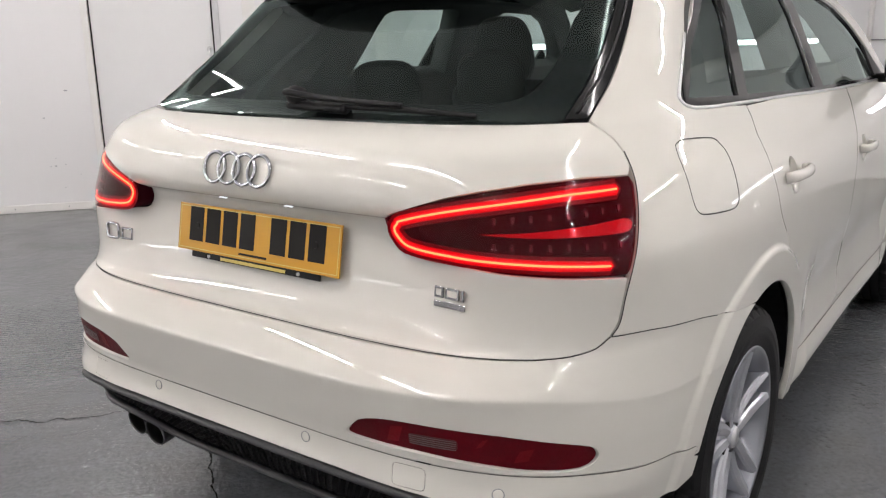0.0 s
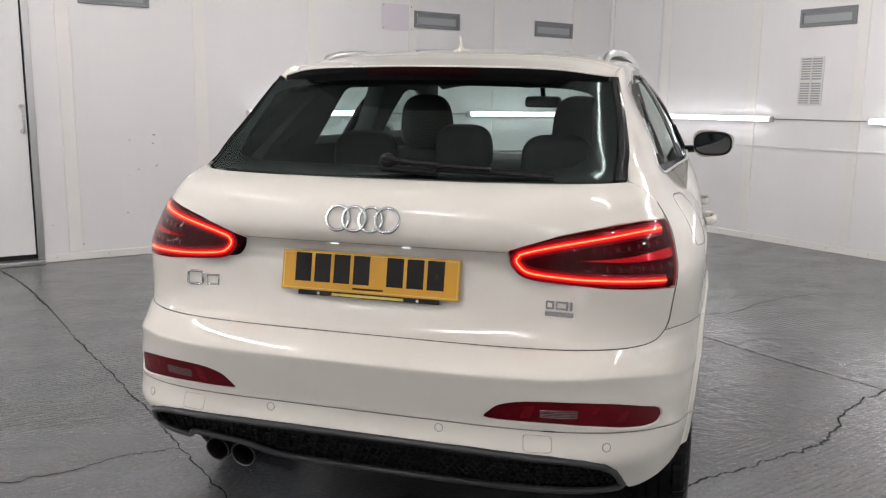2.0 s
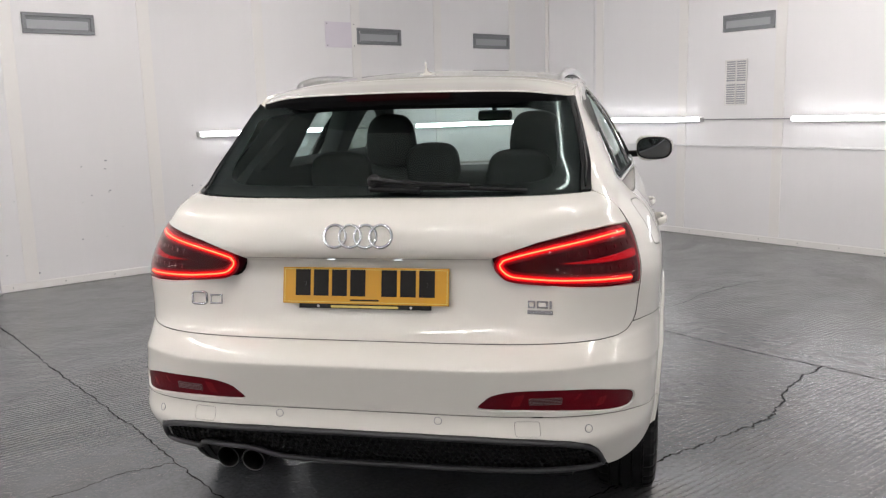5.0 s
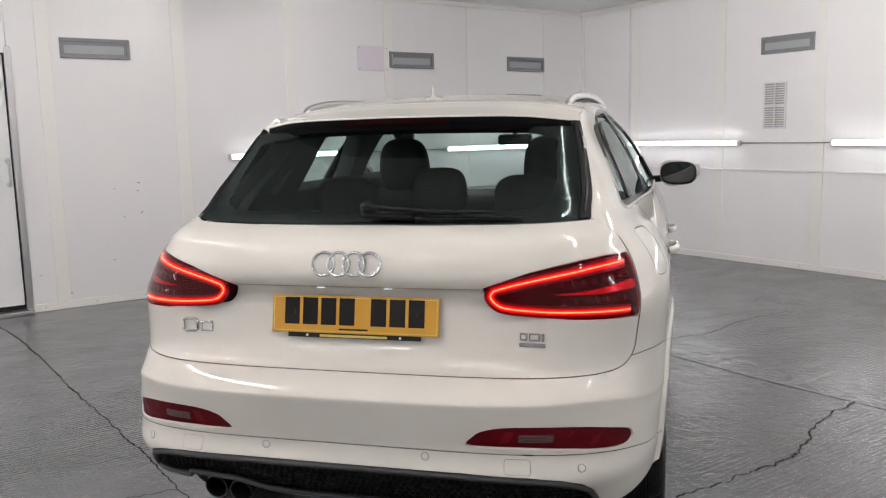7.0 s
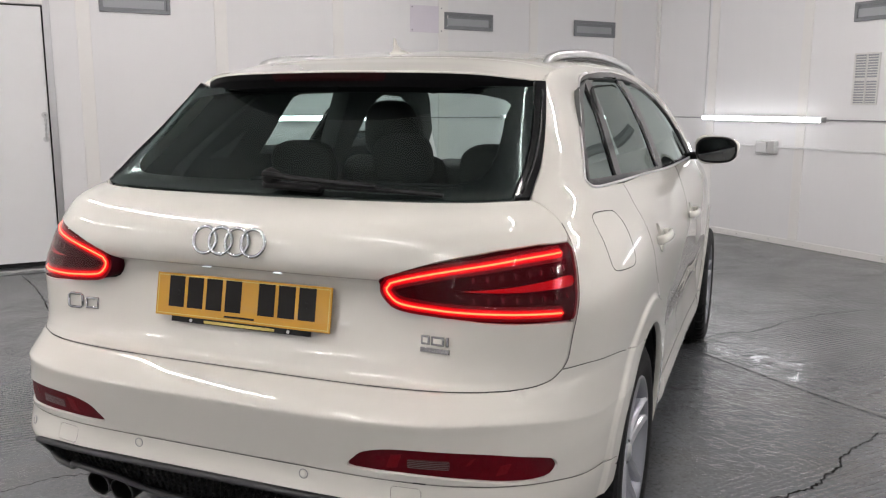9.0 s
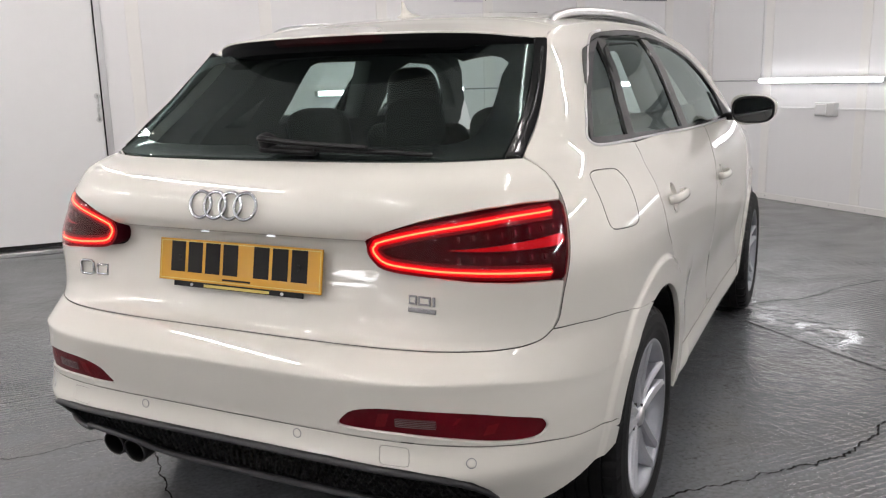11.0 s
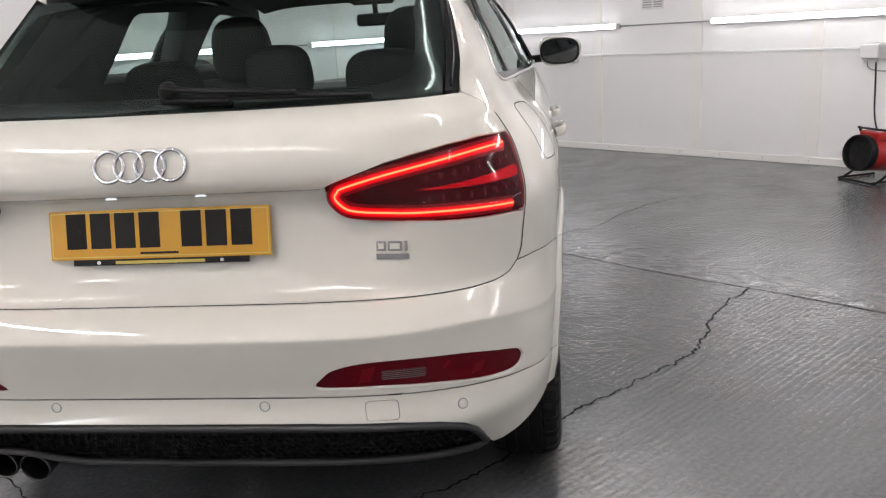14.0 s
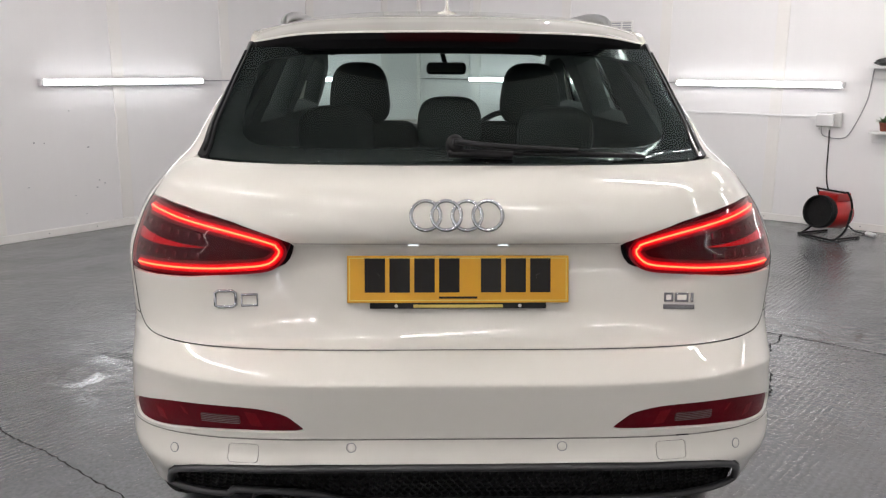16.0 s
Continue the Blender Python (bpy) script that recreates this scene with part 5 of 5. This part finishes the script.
FENDER = on_side([(3.06, 1.138), (3.13, 1.06), (3.16, 0.95), (3.15, 0.8), (3.10, 0.6), (3.06, 0.42), (3.065, 0.32)] + arc_round(AXLE_F, 0.402, 183, 40, 40) + [(3.95, 0.68), (4.12, 0.78), (4.16, 0.92), (4.0, 0.985), (3.7, 1.02), (3.4, 1.05)])
SIDE_GLASS = {
    "quarter_window": [(0.797, 1.1922), (0.933, 1.3006), (1.072, 1.3690), (1.191, 1.4328), (1.276, 1.4778), (1.287, 1.4072), (1.182, 1.2805), (1.117, 1.1784)],
    "rear_door_window": [(1.180, 1.1784), (1.252, 1.2860), (1.347, 1.4027), (1.364, 1.4810), (1.469, 1.4990), (1.701, 1.5121), (1.910, 1.5150), (1.843, 1.3600), (1.773, 1.1652), (1.477, 1.1701)],
    "front_door_window": [(1.863, 1.1644), (1.922, 1.3400), (2.015, 1.5150), (2.200, 1.5100), (2.440, 1.4820), (2.660, 1.4300), (2.800, 1.3500), (2.920, 1.2500), (2.990, 1.1550), (2.400, 1.1570)],
}
DLO = win_low + win_back + win_top + on_side([(2.600, 1.1465), (2.145, 1.1515), (1.767, 1.1561), (1.475, 1.1608), (1.113, 1.1569)])


def cup_hole(y, z):
    s = at_y(y, z)
    return [(s + 0.040 * math.cos(a), z - 0.004 + 0.046 * math.sin(a)) for a in np.linspace(0, 2 * math.pi, 25)[:-1]]


def side(f):
    skin("rear_quarter_panel", f(QUARTER), body, PAINT, car, 0.022, extra=both, holes=[f(FLAP)], rim=0.016, centre=CX)
    skin("fuel_flap", f(FLAP), body, PAINT, car, 0.016, gap=0.0022, rim=0.01, centre=CX)
    rd = skin("rear_door", f(REAR_DOOR), body, PAINT, car, 0.022, holes=[f(cup_hole(1.158, 0.982))], gap=0.0024, rim=0.018, centre=CX)
    fd = skin("front_door", f(FRONT_DOOR), body, PAINT, car, 0.024, holes=[f(cup_hole(2.17, 0.940))], gap=0.0024, rim=0.018, centre=CX)
    skin("sill", f(SILL), body, PAINT, car, 0.03, rim=0.03, centre=CX)
    skin("front_wing", f(FENDER), body, PAINT, car, 0.03, rim=0.018, centre=CX)
    holes = [f(on_side(p)) for p in SIDE_GLASS.values()]
    skin("window_frame", f(DLO), body, PILLAR_BLACK, car, 0.02, holes=holes, lift=-0.004, gap=-0.002, rim=0.014, label="black window frames and pillars", centre=CX)
    for name, p in SIDE_GLASS.items():
        skin(name, f(on_side(p)), body, GLASS_SIDE, car, 0.03, lift=-0.012, gap=-0.006, rim=0.0, centre=CX)
    skin("inner_pillar", f(QUARTER), body, LINER, car, 0.05, lift=-0.05, gap=0.004, rim=0.0, flip=False, label="dark inner pillar trim", centre=CX)
    for d in (REAR_DOOR, FRONT_DOOR, FENDER):
        skin("inner_trim", f(d), body, LINER, car, 0.06, lift=-0.055, gap=-0.004, rim=0.0, centre=CX)
    rail = f(on_side([(3.060, 1.1365), (2.600, 1.1420), (2.145, 1.1470), (1.766, 1.1521), (1.473, 1.1578), (1.131, 1.1614), (0.937, 1.1647), (0.834, 1.1681), (0.772, 1.1736), (0.745, 1.1871), (0.756, 1.2100), (0.899, 1.3144), (1.034, 1.3817), (1.138, 1.4528), (1.187, 1.4849), (1.250, 1.4987), (1.330, 1.5076)]))
    part("window_trim", tube(skin_path(rail, 0.0, 5), 0.0048, 8), SATIN, car, "thin chrome window trim", True)
    for door_part, y, z in ((rd, 1.158, 0.982), (fd, 2.17, 0.940)):
        k = 1 if f([(1, 1)])[0][0] > 0 else -1
        m = skin_frame(k * at_y(y, z), z, 0.0)
        cup = part("handle_cup", revolve([(0.0, -0.016), (0.020, -0.0145), (0.032, -0.009), (0.0405, -0.001)], m @ pose(0, -0.004, 0) @ Matrix.Diagonal((1.0, 1.15, 1, 1)), 40), PAINT, door_part, "", True)
        bar = tube(smooth_path([m @ Vector(q) for q in ((-0.092, 0, 0.002), (-0.086, 0, 0.018), (-0.056, 0, 0.029), (0, 0, 0.033), (0.056, 0, 0.029), (0.086, 0, 0.018), (0.092, 0, 0.002))]), 0.0145, 12, 0.62, up=m.to_3x3() @ Vector((0, 0, 1)))
        part("door_handle", bar, PAINT, door_part, "", True)
    return rd


side(lambda p: p)
side(mirrored)
for f in ((lambda p: p), mirrored):
    seal(f([(q[0], q[1] - 0.0018) for q in groove]), car, 0.0006)
    seal(f(TOW + TOW[:1]), car, 0.0003)
    seal(f([(0.819, 0.7872), (0.90, 0.7848), (0.968, 0.7778), (1.07, 0.7678), (1.150, 0.7538)]), car)
    seal(f(gate_edge[2:]), car)
    seal(f(FLAP + FLAP[:1]), car)
    seal(f(rear_seam), car)
    seal(f(on_side(arc_round(AXLE_R, 0.487, 9, 58, 14))), car)
    seal(f(on_side([(2.03, 0.42), (2.03, 0.80), (2.035, 0.95), (2.06, 1.0), (2.130, 1.0900), (2.145, 1.1480)])), car)
    seal(f(on_side([(1.42, 0.403), (1.9, 0.403), (2.5, 0.403), (3.04, 0.403)])), car)
seal([(s, 0.5592) for s in (-0.2, -0.1, 0.0, 0.1, 0.2)], car, 0.0008)
seal([(s, 0.7582) for s in (-0.68, -0.4, 0.0, 0.4, 0.68)], car)
for f in ((lambda p: p), mirrored):
    seal(f([(0.68, 0.7582), (0.74, 0.7603), (0.786, 0.7686), (0.816, 0.7874)]), car)

# front end, bonnet and windscreen
def bonnet(x, y):
    return np.stack([np.asarray(x, float), np.asarray(y, float), 1.085 - 0.09 * np.clip((y - 3.35) / 0.95, 0, 1) ** 1.5 - 0.05 * (np.abs(x) / 0.8) ** 2.4], -1)


skin("bonnet", [(0.80, 3.35), (0.80, 3.9), (0.74, 4.15), (0.55, 4.3), (0, 4.36), (-0.55, 4.3), (-0.74, 4.15), (-0.80, 3.9), (-0.80, 3.35), (0, 3.45)], bonnet, PAINT, car, 0.06, centre=(0, 3.8, 0))
front = on_side([(4.16, 0.92), (4.12, 0.78), (3.95, 0.68)] + arc_round(AXLE_F, 0.402, 38, -20, 16))
nose = ARC[-1] - 0.002
FRONT = [(s, z) for s, z in front] + [(nose, 0.22), (nose, 0.97)]
for f in ((lambda p: p), mirrored):
    skin("front_bumper", f(FRONT), body, PAINT, car, 0.06, rim=0.015, centre=CX)


def screen(x, v):
    x = np.asarray(x, float)
    return np.stack([x * (1 + 0.22 * v), 2.80 + 0.72 * v - 0.16 * (np.abs(x) / 0.6) ** 2, 1.535 - 0.44 * v - 0.03 * v * v + 0.035 * np.sin(math.pi * np.clip(v, 0, 1)) - 0.02 * (np.abs(x) / 0.6) ** 2], -1)


skin("windscreen", [(-0.60, 0), (0.60, 0), (0.62, 1), (-0.62, 1)], screen, GLASS_FRONT, car, 0.08, rim=0.0, gap=0.0, label="clear windscreen", centre=(0, 1.6, 0.8))
skin("screen_shade", [(-0.16, 0.02), (0.16, 0.02), (0.10, 0.16), (-0.10, 0.16)], screen, BLACK, car, 0.05, rim=0.0, lift=-0.01, label="black sensor shade on the windscreen", centre=(0, 1.6, 0.8))

# roof rails, aerial and mirrors
for k in (1, -1):
    pts = [(0.530, 1.05, 1.520), (0.532, 1.085, 1.540), (0.534, 1.16, 1.555), (0.538, 1.32, 1.571), (0.548, 1.6, 1.584), (0.555, 2.0, 1.588), (0.558, 2.35, 1.578), (0.558, 2.58, 1.558), (0.556, 2.70, 1.533)]
    rail = part("roof_rail", tube(smooth_path([(k * x, y, z) for x, y, z in pts]), 0.0115, 12, 1.2, taper=lambda t: 0.8 + 0.3 * math.sin(math.pi * t) ** 0.4), SATIN, car, "satin aluminium roof rail", True)
    part("rail_seal", tube(smooth_path([(k * 0.533, 1.09, 1.524), (k * 0.538, 1.32, 1.551), (k * 0.553, 1.7, 1.566), (k * 0.558, 2.2, 1.561), (k * 0.557, 2.65, 1.530)]), 0.010, 8, 0.6), BLACK, rail, "", True)
bm = bmesh.new()
rings = []
for z, y0, y1, w in ((0.0, -0.075, 0.085, 0.027), (0.007, -0.072, 0.080, 0.023), (0.011, -0.070, 0.050, 0.010), (0.017, -0.066, 0.000, 0.005), (0.034, -0.062, -0.030, 0.003), (0.056, -0.060, -0.046, 0.0018)):
    rings.append([bm.verts.new((1.5 * w * math.sin(a) * (1 - 0.3 * (math.cos(a) > 0)), (y0 + y1) / 2 + (y1 - y0) / 2 * math.cos(a), z)) for a in np.linspace(0, 2 * math.pi, 25)[:-1]])
for a, b in zip(rings, rings[1:]):
    for i in range(24):
        bm.faces.new((a[i], a[(i + 1) % 24], b[(i + 1) % 24], b[i]))
bm.faces.new(rings[-1])
bmesh.ops.transform(bm, matrix=pose(0.0, 1.13, float(roof_line(1.13)) - 0.006, 4), verts=bm.verts)
part("aerial_fin", bm, PAINT, car, "white roof aerial fin", True)


def door_mirror(k):
    m = pose(k * 0.968, 2.775, 1.183, 0, 0, k * -6)
    bm = bmesh.new()
    bmesh.ops.create_uvsphere(bm, u_segments=32, v_segments=20, radius=1)
    for v in bm.verts:
        x, y, z = v.co
        q = (abs(x) ** 3 + abs(z) ** 3 + 1e-9) ** (1 / 3)
        r = math.hypot(x, z) + 1e-9
        x, z = x * r / q * 1.0, z * r / q
        v.co = (x * 0.104 * (1 + 0.08 * z), max(y, -0.25) * 0.10, z * (0.070 - 0.012 * k * x))
    bmesh.ops.transform(bm, matrix=m, verts=bm.verts)
    cap = part("door_mirror", bm, PAINT, car, "white door mirror with dark glass", True)
    ring = [m @ Vector((0.093 * math.copysign(abs(math.cos(a)) ** 0.7, math.cos(a)), -0.0262, 0.059 * math.copysign(abs(math.sin(a)) ** 0.7, math.sin(a)))) for a in np.linspace(0, 2 * math.pi, 41)[:-1]]
    bm = bmesh.new()
    bm.faces.new([bm.verts.new(p) for p in ring])
    part("mirror_glass", bm, MIRROR_DARK, cap)
    part("mirror_edge", tube(ring, 0.006, 8, closed=True, up=(0, 1, 0)), BLACK, cap, "black mirror edge", True)
    part("mirror_foot", tube(smooth_path([(k * 0.815, 2.86, 1.145), (k * 0.86, 2.84, 1.148), (k * 0.90, 2.80, 1.155)]), 0.028, 12, 0.7), BLACK, cap, "black mirror foot", True)
    return cap


for k in (1, -1):
    door_mirror(k)
    skin("mirror_sail", (lambda p: p if k > 0 else mirrored(p))(on_side([(2.80, 1.16), (3.02, 1.155), (2.90, 1.255), (2.84, 1.28)])), body, BLACK, car, 0.03, rim=0.01, lift=0.004, centre=CX)

# rear wiper
wiper = part("wiper", revolve([(0.0, 0.034), (0.016, 0.032), (0.022, 0.022), (0.024, 0.0)], pose(-0.003, 0.315, 1.207, 65), 24), BLACK, car, "black rear wiper", True)
part("wiper_arm", tube(smooth_path([(-0.008, 0.275, 1.222), (0.06, 0.292, 1.212), (0.16, 0.298, 1.205), (0.30, 0.305, 1.198)]), 0.014, 10, 0.6, taper=lambda t: 1.0 - 0.35 * t), BLACK, wiper, "", True)
part("wiper_blade", tube(smooth_path([(0.05, 0.318, 1.193), (0.2, 0.315, 1.190), (0.35, 0.318, 1.186), (0.474, 0.325, 1.180)]), 0.008, 8, 1.0, taper=lambda t: 1.0 - 0.3 * t), BLACK, wiper, "", True)
part("wiper_socket", tube(smooth_path([(-0.02, 0.30, 1.192), (0.05, 0.31, 1.188), (0.14, 0.315, 1.184)]), 0.016, 10, 0.7), BLACK, wiper, "", True)


# wheels
def wheel():
    """A wheel whose outer face looks to local +z."""
    w = thing("wheel", pose(0, 0, 0), "", "")
    flank = [(0.232, 0.090), (0.240, 0.100), (0.262, 0.106), (0.290, 0.108), (0.315, 0.103), (0.332, 0.094), (0.339, 0.082)]
    groove_pts = []
    for z in (0.056, 0.020, -0.020, -0.056):
        groove_pts += [(0.3425, z + 0.0045), (0.3335, z + 0.004), (0.3335, z - 0.004), (0.3425, z - 0.0045)]
    prof = flank + groove_pts + [(r, -z) for r, z in flank[::-1]]
    bm = revolve(prof, pose(0, 0, 0), 144)
    for v in bm.verts:
        k = round(math.atan2(v.co.y, v.co.x) / (2 * math.pi) * 144)
        far = math.hypot(v.co.x, v.co.y)
        if far > 0.325 and abs(v.co.z) > 0.058 and k % 4 == 0:
            v.co.x, v.co.y = v.co.x * (1 - 0.006 / far), v.co.y * (1 - 0.006 / far)
    tyre = part("tyre", bm, RUBBER, w, "black road tyre")
    part("tyre_band", revolve([(0.262, 0.1065), (0.268, 0.1085), (0.274, 0.1082), (0.280, 0.1085)], pose(0, 0, 0), 96), RUBBER, tyre, "", True)
    rim = part("rim", revolve([(0.214, -0.09), (0.205, -0.03), (0.200, 0.02), (0.206, 0.06), (0.216, 0.085), (0.228, 0.099), (0.238, 0.101), (0.241, 0.094), (0.236, 0.080)], pose(0, 0, 0), 80), ALLOY_SHADED, w, "silver five-spoke alloy rim", True)
    for k in range(5):
        for arm in (-1, 1):
            bm, rows = bmesh.new(), []
            for t in np.linspace(0, 1, 8):
                r = 0.038 + (0.226 - 0.038) * t
                a0 = 2 * math.pi * k / 5 + math.pi + arm * (0.20 * (1 - t) ** 1.5 + 0.165)
                out, side_way = Vector((math.cos(a0), math.sin(a0), 0)), Vector((-math.sin(a0), math.cos(a0), 0))
                wide = 0.0155 + 0.003 * math.sin(math.pi * t)
                top = 0.076 + 0.022 * t - 0.006 * math.sin(math.pi * t)
                ring = ((-1.1, -0.045), (-1.0, -0.009), (-0.75, -0.002), (0.15 * arm, 0.003), (0.75, -0.002), (1.0, -0.009), (1.1, -0.045))
                rows.append([bm.verts.new(out * r + side_way * wide * u + Vector((0, 0, top + h))) for u, h in ring])
            for ra, rb in zip(rows, rows[1:]):
                for i in range(6):
                    bm.faces.new((ra[i], ra[i + 1], rb[i + 1], rb[i]))
            bmesh.ops.recalc_face_normals(bm, faces=bm.faces)
            part("spoke", bm, ALLOY, rim)
    part("hub", revolve([(0.0, 0.080), (0.028, 0.080), (0.031, 0.076), (0.034, 0.068), (0.068, 0.066), (0.078, 0.056), (0.080, 0.02)], pose(0, 0, 0), 40), ALLOY, rim, "", True)
    part("hub_cap", revolve([(0.0, 0.086), (0.024, 0.085), (0.028, 0.080)], pose(0, 0, 0), 32), SATIN, rim, "", True)
    for k in range(5):
        a = 2 * math.pi * (k + 0.5) / 5 + math.pi
        part("bolt", cylinder(0.0105, 0.02, pose(0.054 * math.cos(a), 0.054 * math.sin(a), 0.064), 12), DARK, rim)
    part("brake_disc", revolve([(0.0, -0.02), (0.15, -0.02), (0.15, -0.03), (0.0, -0.03)], pose(0, 0, 0), 48), DULL, w, "", True)
    part("brake_backing", cylinder(0.205, 0.004, pose(0, 0, -0.07), 48), DARK, w)
    return w


first = wheel()
first.parent = car
SMALLER = Matrix.Diagonal((1.0, 1.0, 1, 1))
first.matrix_basis = pose(0.788, AXLE_R - 0.026, 0.3422, 0, 0, -1.0) @ pose(0, 0, 0, 0, 90, 0) @ SMALLER
for x, y in ((-0.788, AXLE_R - 0.026), (0.822, AXLE_F), (-0.822, AXLE_F)):
    copy_thing(first, pose(x, y, 0.3422, 0, 90 if x > 0 else -90, 0) @ SMALLER)
for y in (AXLE_R, AXLE_F):
    for k in (1, -1):
        bm = bmesh.new()
        prev = None
        for a in np.linspace(6, 174, 30):
            c, s = math.cos(radians(a)) * 0.405, math.sin(radians(a)) * 0.405
            row = [bm.verts.new((k * x, y + c, HUB + s)) for x in (0.885, 0.60)]
            if prev:
                bm.faces.new((prev[0], prev[1], row[1], row[0]))
            prev = row
        bm.faces.new([bm.verts.new((k * 0.60, y + 0.405 * math.cos(radians(a)), HUB + 0.405 * math.sin(radians(a)))) for a in np.linspace(6, 174, 24)])
        part("wheel_arch_liner", bm, BLACK, car, "black wheel arch liner")
part("underbody", box((-0.62, 0.36, 0.23), (0.62, 4.1, 0.34), 0.03), BLACK, car, "black underbody")
part("cabin_floor", box((-0.80, 1.38, 0.30), (0.80, 3.1, 0.36), 0.01), LINER, car)
part("boot_floor", box((-0.58, 0.32, 0.62), (0.58, 1.2, 0.66), 0.01), LINER, car)
part("load_cover", box((-0.66, 0.46, 1.085), (0.66, 1.06, 1.10), 0.005), LINER, car, "dark roller load cover")
skin("headlining", [(x * 0.97, y) for x, y in ROOF], lambda x, y: roof(x, y) - np.array((0, 0, 0.035)), LINER, car, 0.08, rim=0.0, flip=True, label="dark headlining", centre=(0, 1.6, 0))
part("roof_header", box((-0.46, 0.80, 1.468), (0.46, 0.95, 1.500), 0.01), LINER, car)


# interior
def cushion(lo, hi, m=None, bevel=0.05):
    return box(lo, hi, bevel, m, 5)


def pillow(rx, ry, rz, m, taper):
    """A plump block with rounded corners, narrowing upwards."""
    bm = bmesh.new()
    bmesh.ops.create_uvsphere(bm, u_segments=40, v_segments=24, radius=1)
    for v in bm.verts:
        x, y, z = (math.copysign(abs(c) ** 0.62, c) for c in v.co)
        v.co = m @ Vector((x * rx * (1 - taper * (z + 1)), y * ry, z * rz))
    return bm


def front_seat(x):
    seat = part("front_seat", cushion((-0.25, -0.28, 0.42), (0.25, 0.26, 0.60), pose(x, 2.12, 0), 0.06), FABRIC, car, "black front seat", True)
    part("backrest", cushion((-0.245, -0.07, 0.0), (0.245, 0.07, 0.64), pose(x, 1.92, 0.55, 13), 0.065), FABRIC, seat, "", True)
    part("headrest", pillow(0.136, 0.055, 0.128, pose(x, 1.77, 1.288, 8), 0.10), FABRIC, seat, "", True)
    for dx in (-0.06, 0.06):
        part("headrest_post", tube([(x + dx, 1.79, 1.12), (x + dx, 1.782, 1.24)], 0.007, 8), SATIN, seat)


front_seat(-0.338)
front_seat(0.372)
bench = part("rear_bench", cushion((-0.64, 1.15, 0.46), (0.64, 1.62, 0.64)), FABRIC, car, "black rear bench seat", True)
part("backrest", cushion((-0.64, -0.07, 0.0), (0.64, 0.07, 0.58), pose(0, 1.21, 0.56, 14), 0.05), FABRIC, bench, "", True)
for x, z, w in ((-0.37, 1.10, 0.135), (0.37, 1.10, 0.135), (0.012, 1.13, 0.115)):
    part("headrest", pillow(w, 0.05, 0.088, pose(x, 1.08 if abs(x) > 0.1 else 1.115, z + 0.082, 8), 0.05), FABRIC, bench, "", True)
dash = part("dashboard", cushion((-0.74, 2.78, 0.80), (0.74, 3.42, 1.06), None, 0.06), DASH, car, "black dashboard", True)
m = pose(0.37, 2.58, 1.0, 65)
wheel_rim = part("steering_wheel", tube([m @ Vector((0.185 * math.cos(a), 0.185 * math.sin(a), 0)) for a in np.linspace(0, 2 * math.pi, 41)[:-1]], 0.015, 10, closed=True), DASH, car, "", True)
part("steering_hub", box((-0.07, -0.06, -0.03), (0.07, 0.06, 0.02), 0.02, m), DASH, wheel_rim, "", True)
part("steering_spoke", box((-0.18, -0.012, -0.01), (0.18, 0.012, 0.005), 0.004, m), SATIN, wheel_rim)
inner = part("interior_mirror", box((-0.105, -0.02, -0.03), (0.105, 0.018, 0.032), 0.022, pose(0.05, 2.69, 1.39, -6, 0, -10), 4), BLACK, car, "black interior mirror", True)
part("mirror_face", box((-0.092, -0.0225, -0.022), (0.092, -0.0203, 0.024), 0, pose(0.05, 2.69, 1.39, -6, 0, -10)), MIRROR, inner)
part("mirror_stem", tube([(0.05, 2.70, 1.40), (0.03, 2.78, 1.47), (0.02, 2.84, 1.52)], 0.014, 8), BLACK, inner, "", True)



def lining(y, z):
    return np.stack([0.65 - 0.40 * (np.asarray(z, float) - 1.2) + 0 * y, np.asarray(y, float), np.asarray(z, float)], -1)


LINING = [(0.80, 1.02), (0.76, 1.14), (0.82, 1.22), (0.98, 1.35), (1.08, 1.42), (1.3, 1.462), (2.0, 1.475), (2.5, 1.46), (2.78, 1.39), (2.95, 1.25), (3.0, 1.02)]
OPENINGS = [[(0.885, 1.208), (1.00, 1.262), (1.085, 1.312), (1.045, 1.26), (1.005, 1.204)],
            [(1.205, 1.205), (1.25, 1.28), (1.30, 1.385), (1.325, 1.422), (1.37, 1.436), (1.75, 1.448), (1.785, 1.442), (1.80, 1.35), (1.812, 1.20), (1.5, 1.20)],
            [(1.98, 1.20), (2.02, 1.33), (2.08, 1.42), (2.14, 1.442), (2.44, 1.432), (2.62, 1.38), (2.76, 1.29), (2.87, 1.20), (2.4, 1.195)]]
for k in (1, -1):
    skin("side_lining", LINING, lambda y, z: lining(y, z) * np.array((k, 1, 1)), LINER, car, 0.06, holes=OPENINGS[1:] if k > 0 else OPENINGS, rim=0.08, label="dark inner pillar and window lining", centre=(k * 2, 1.6, 1.2))
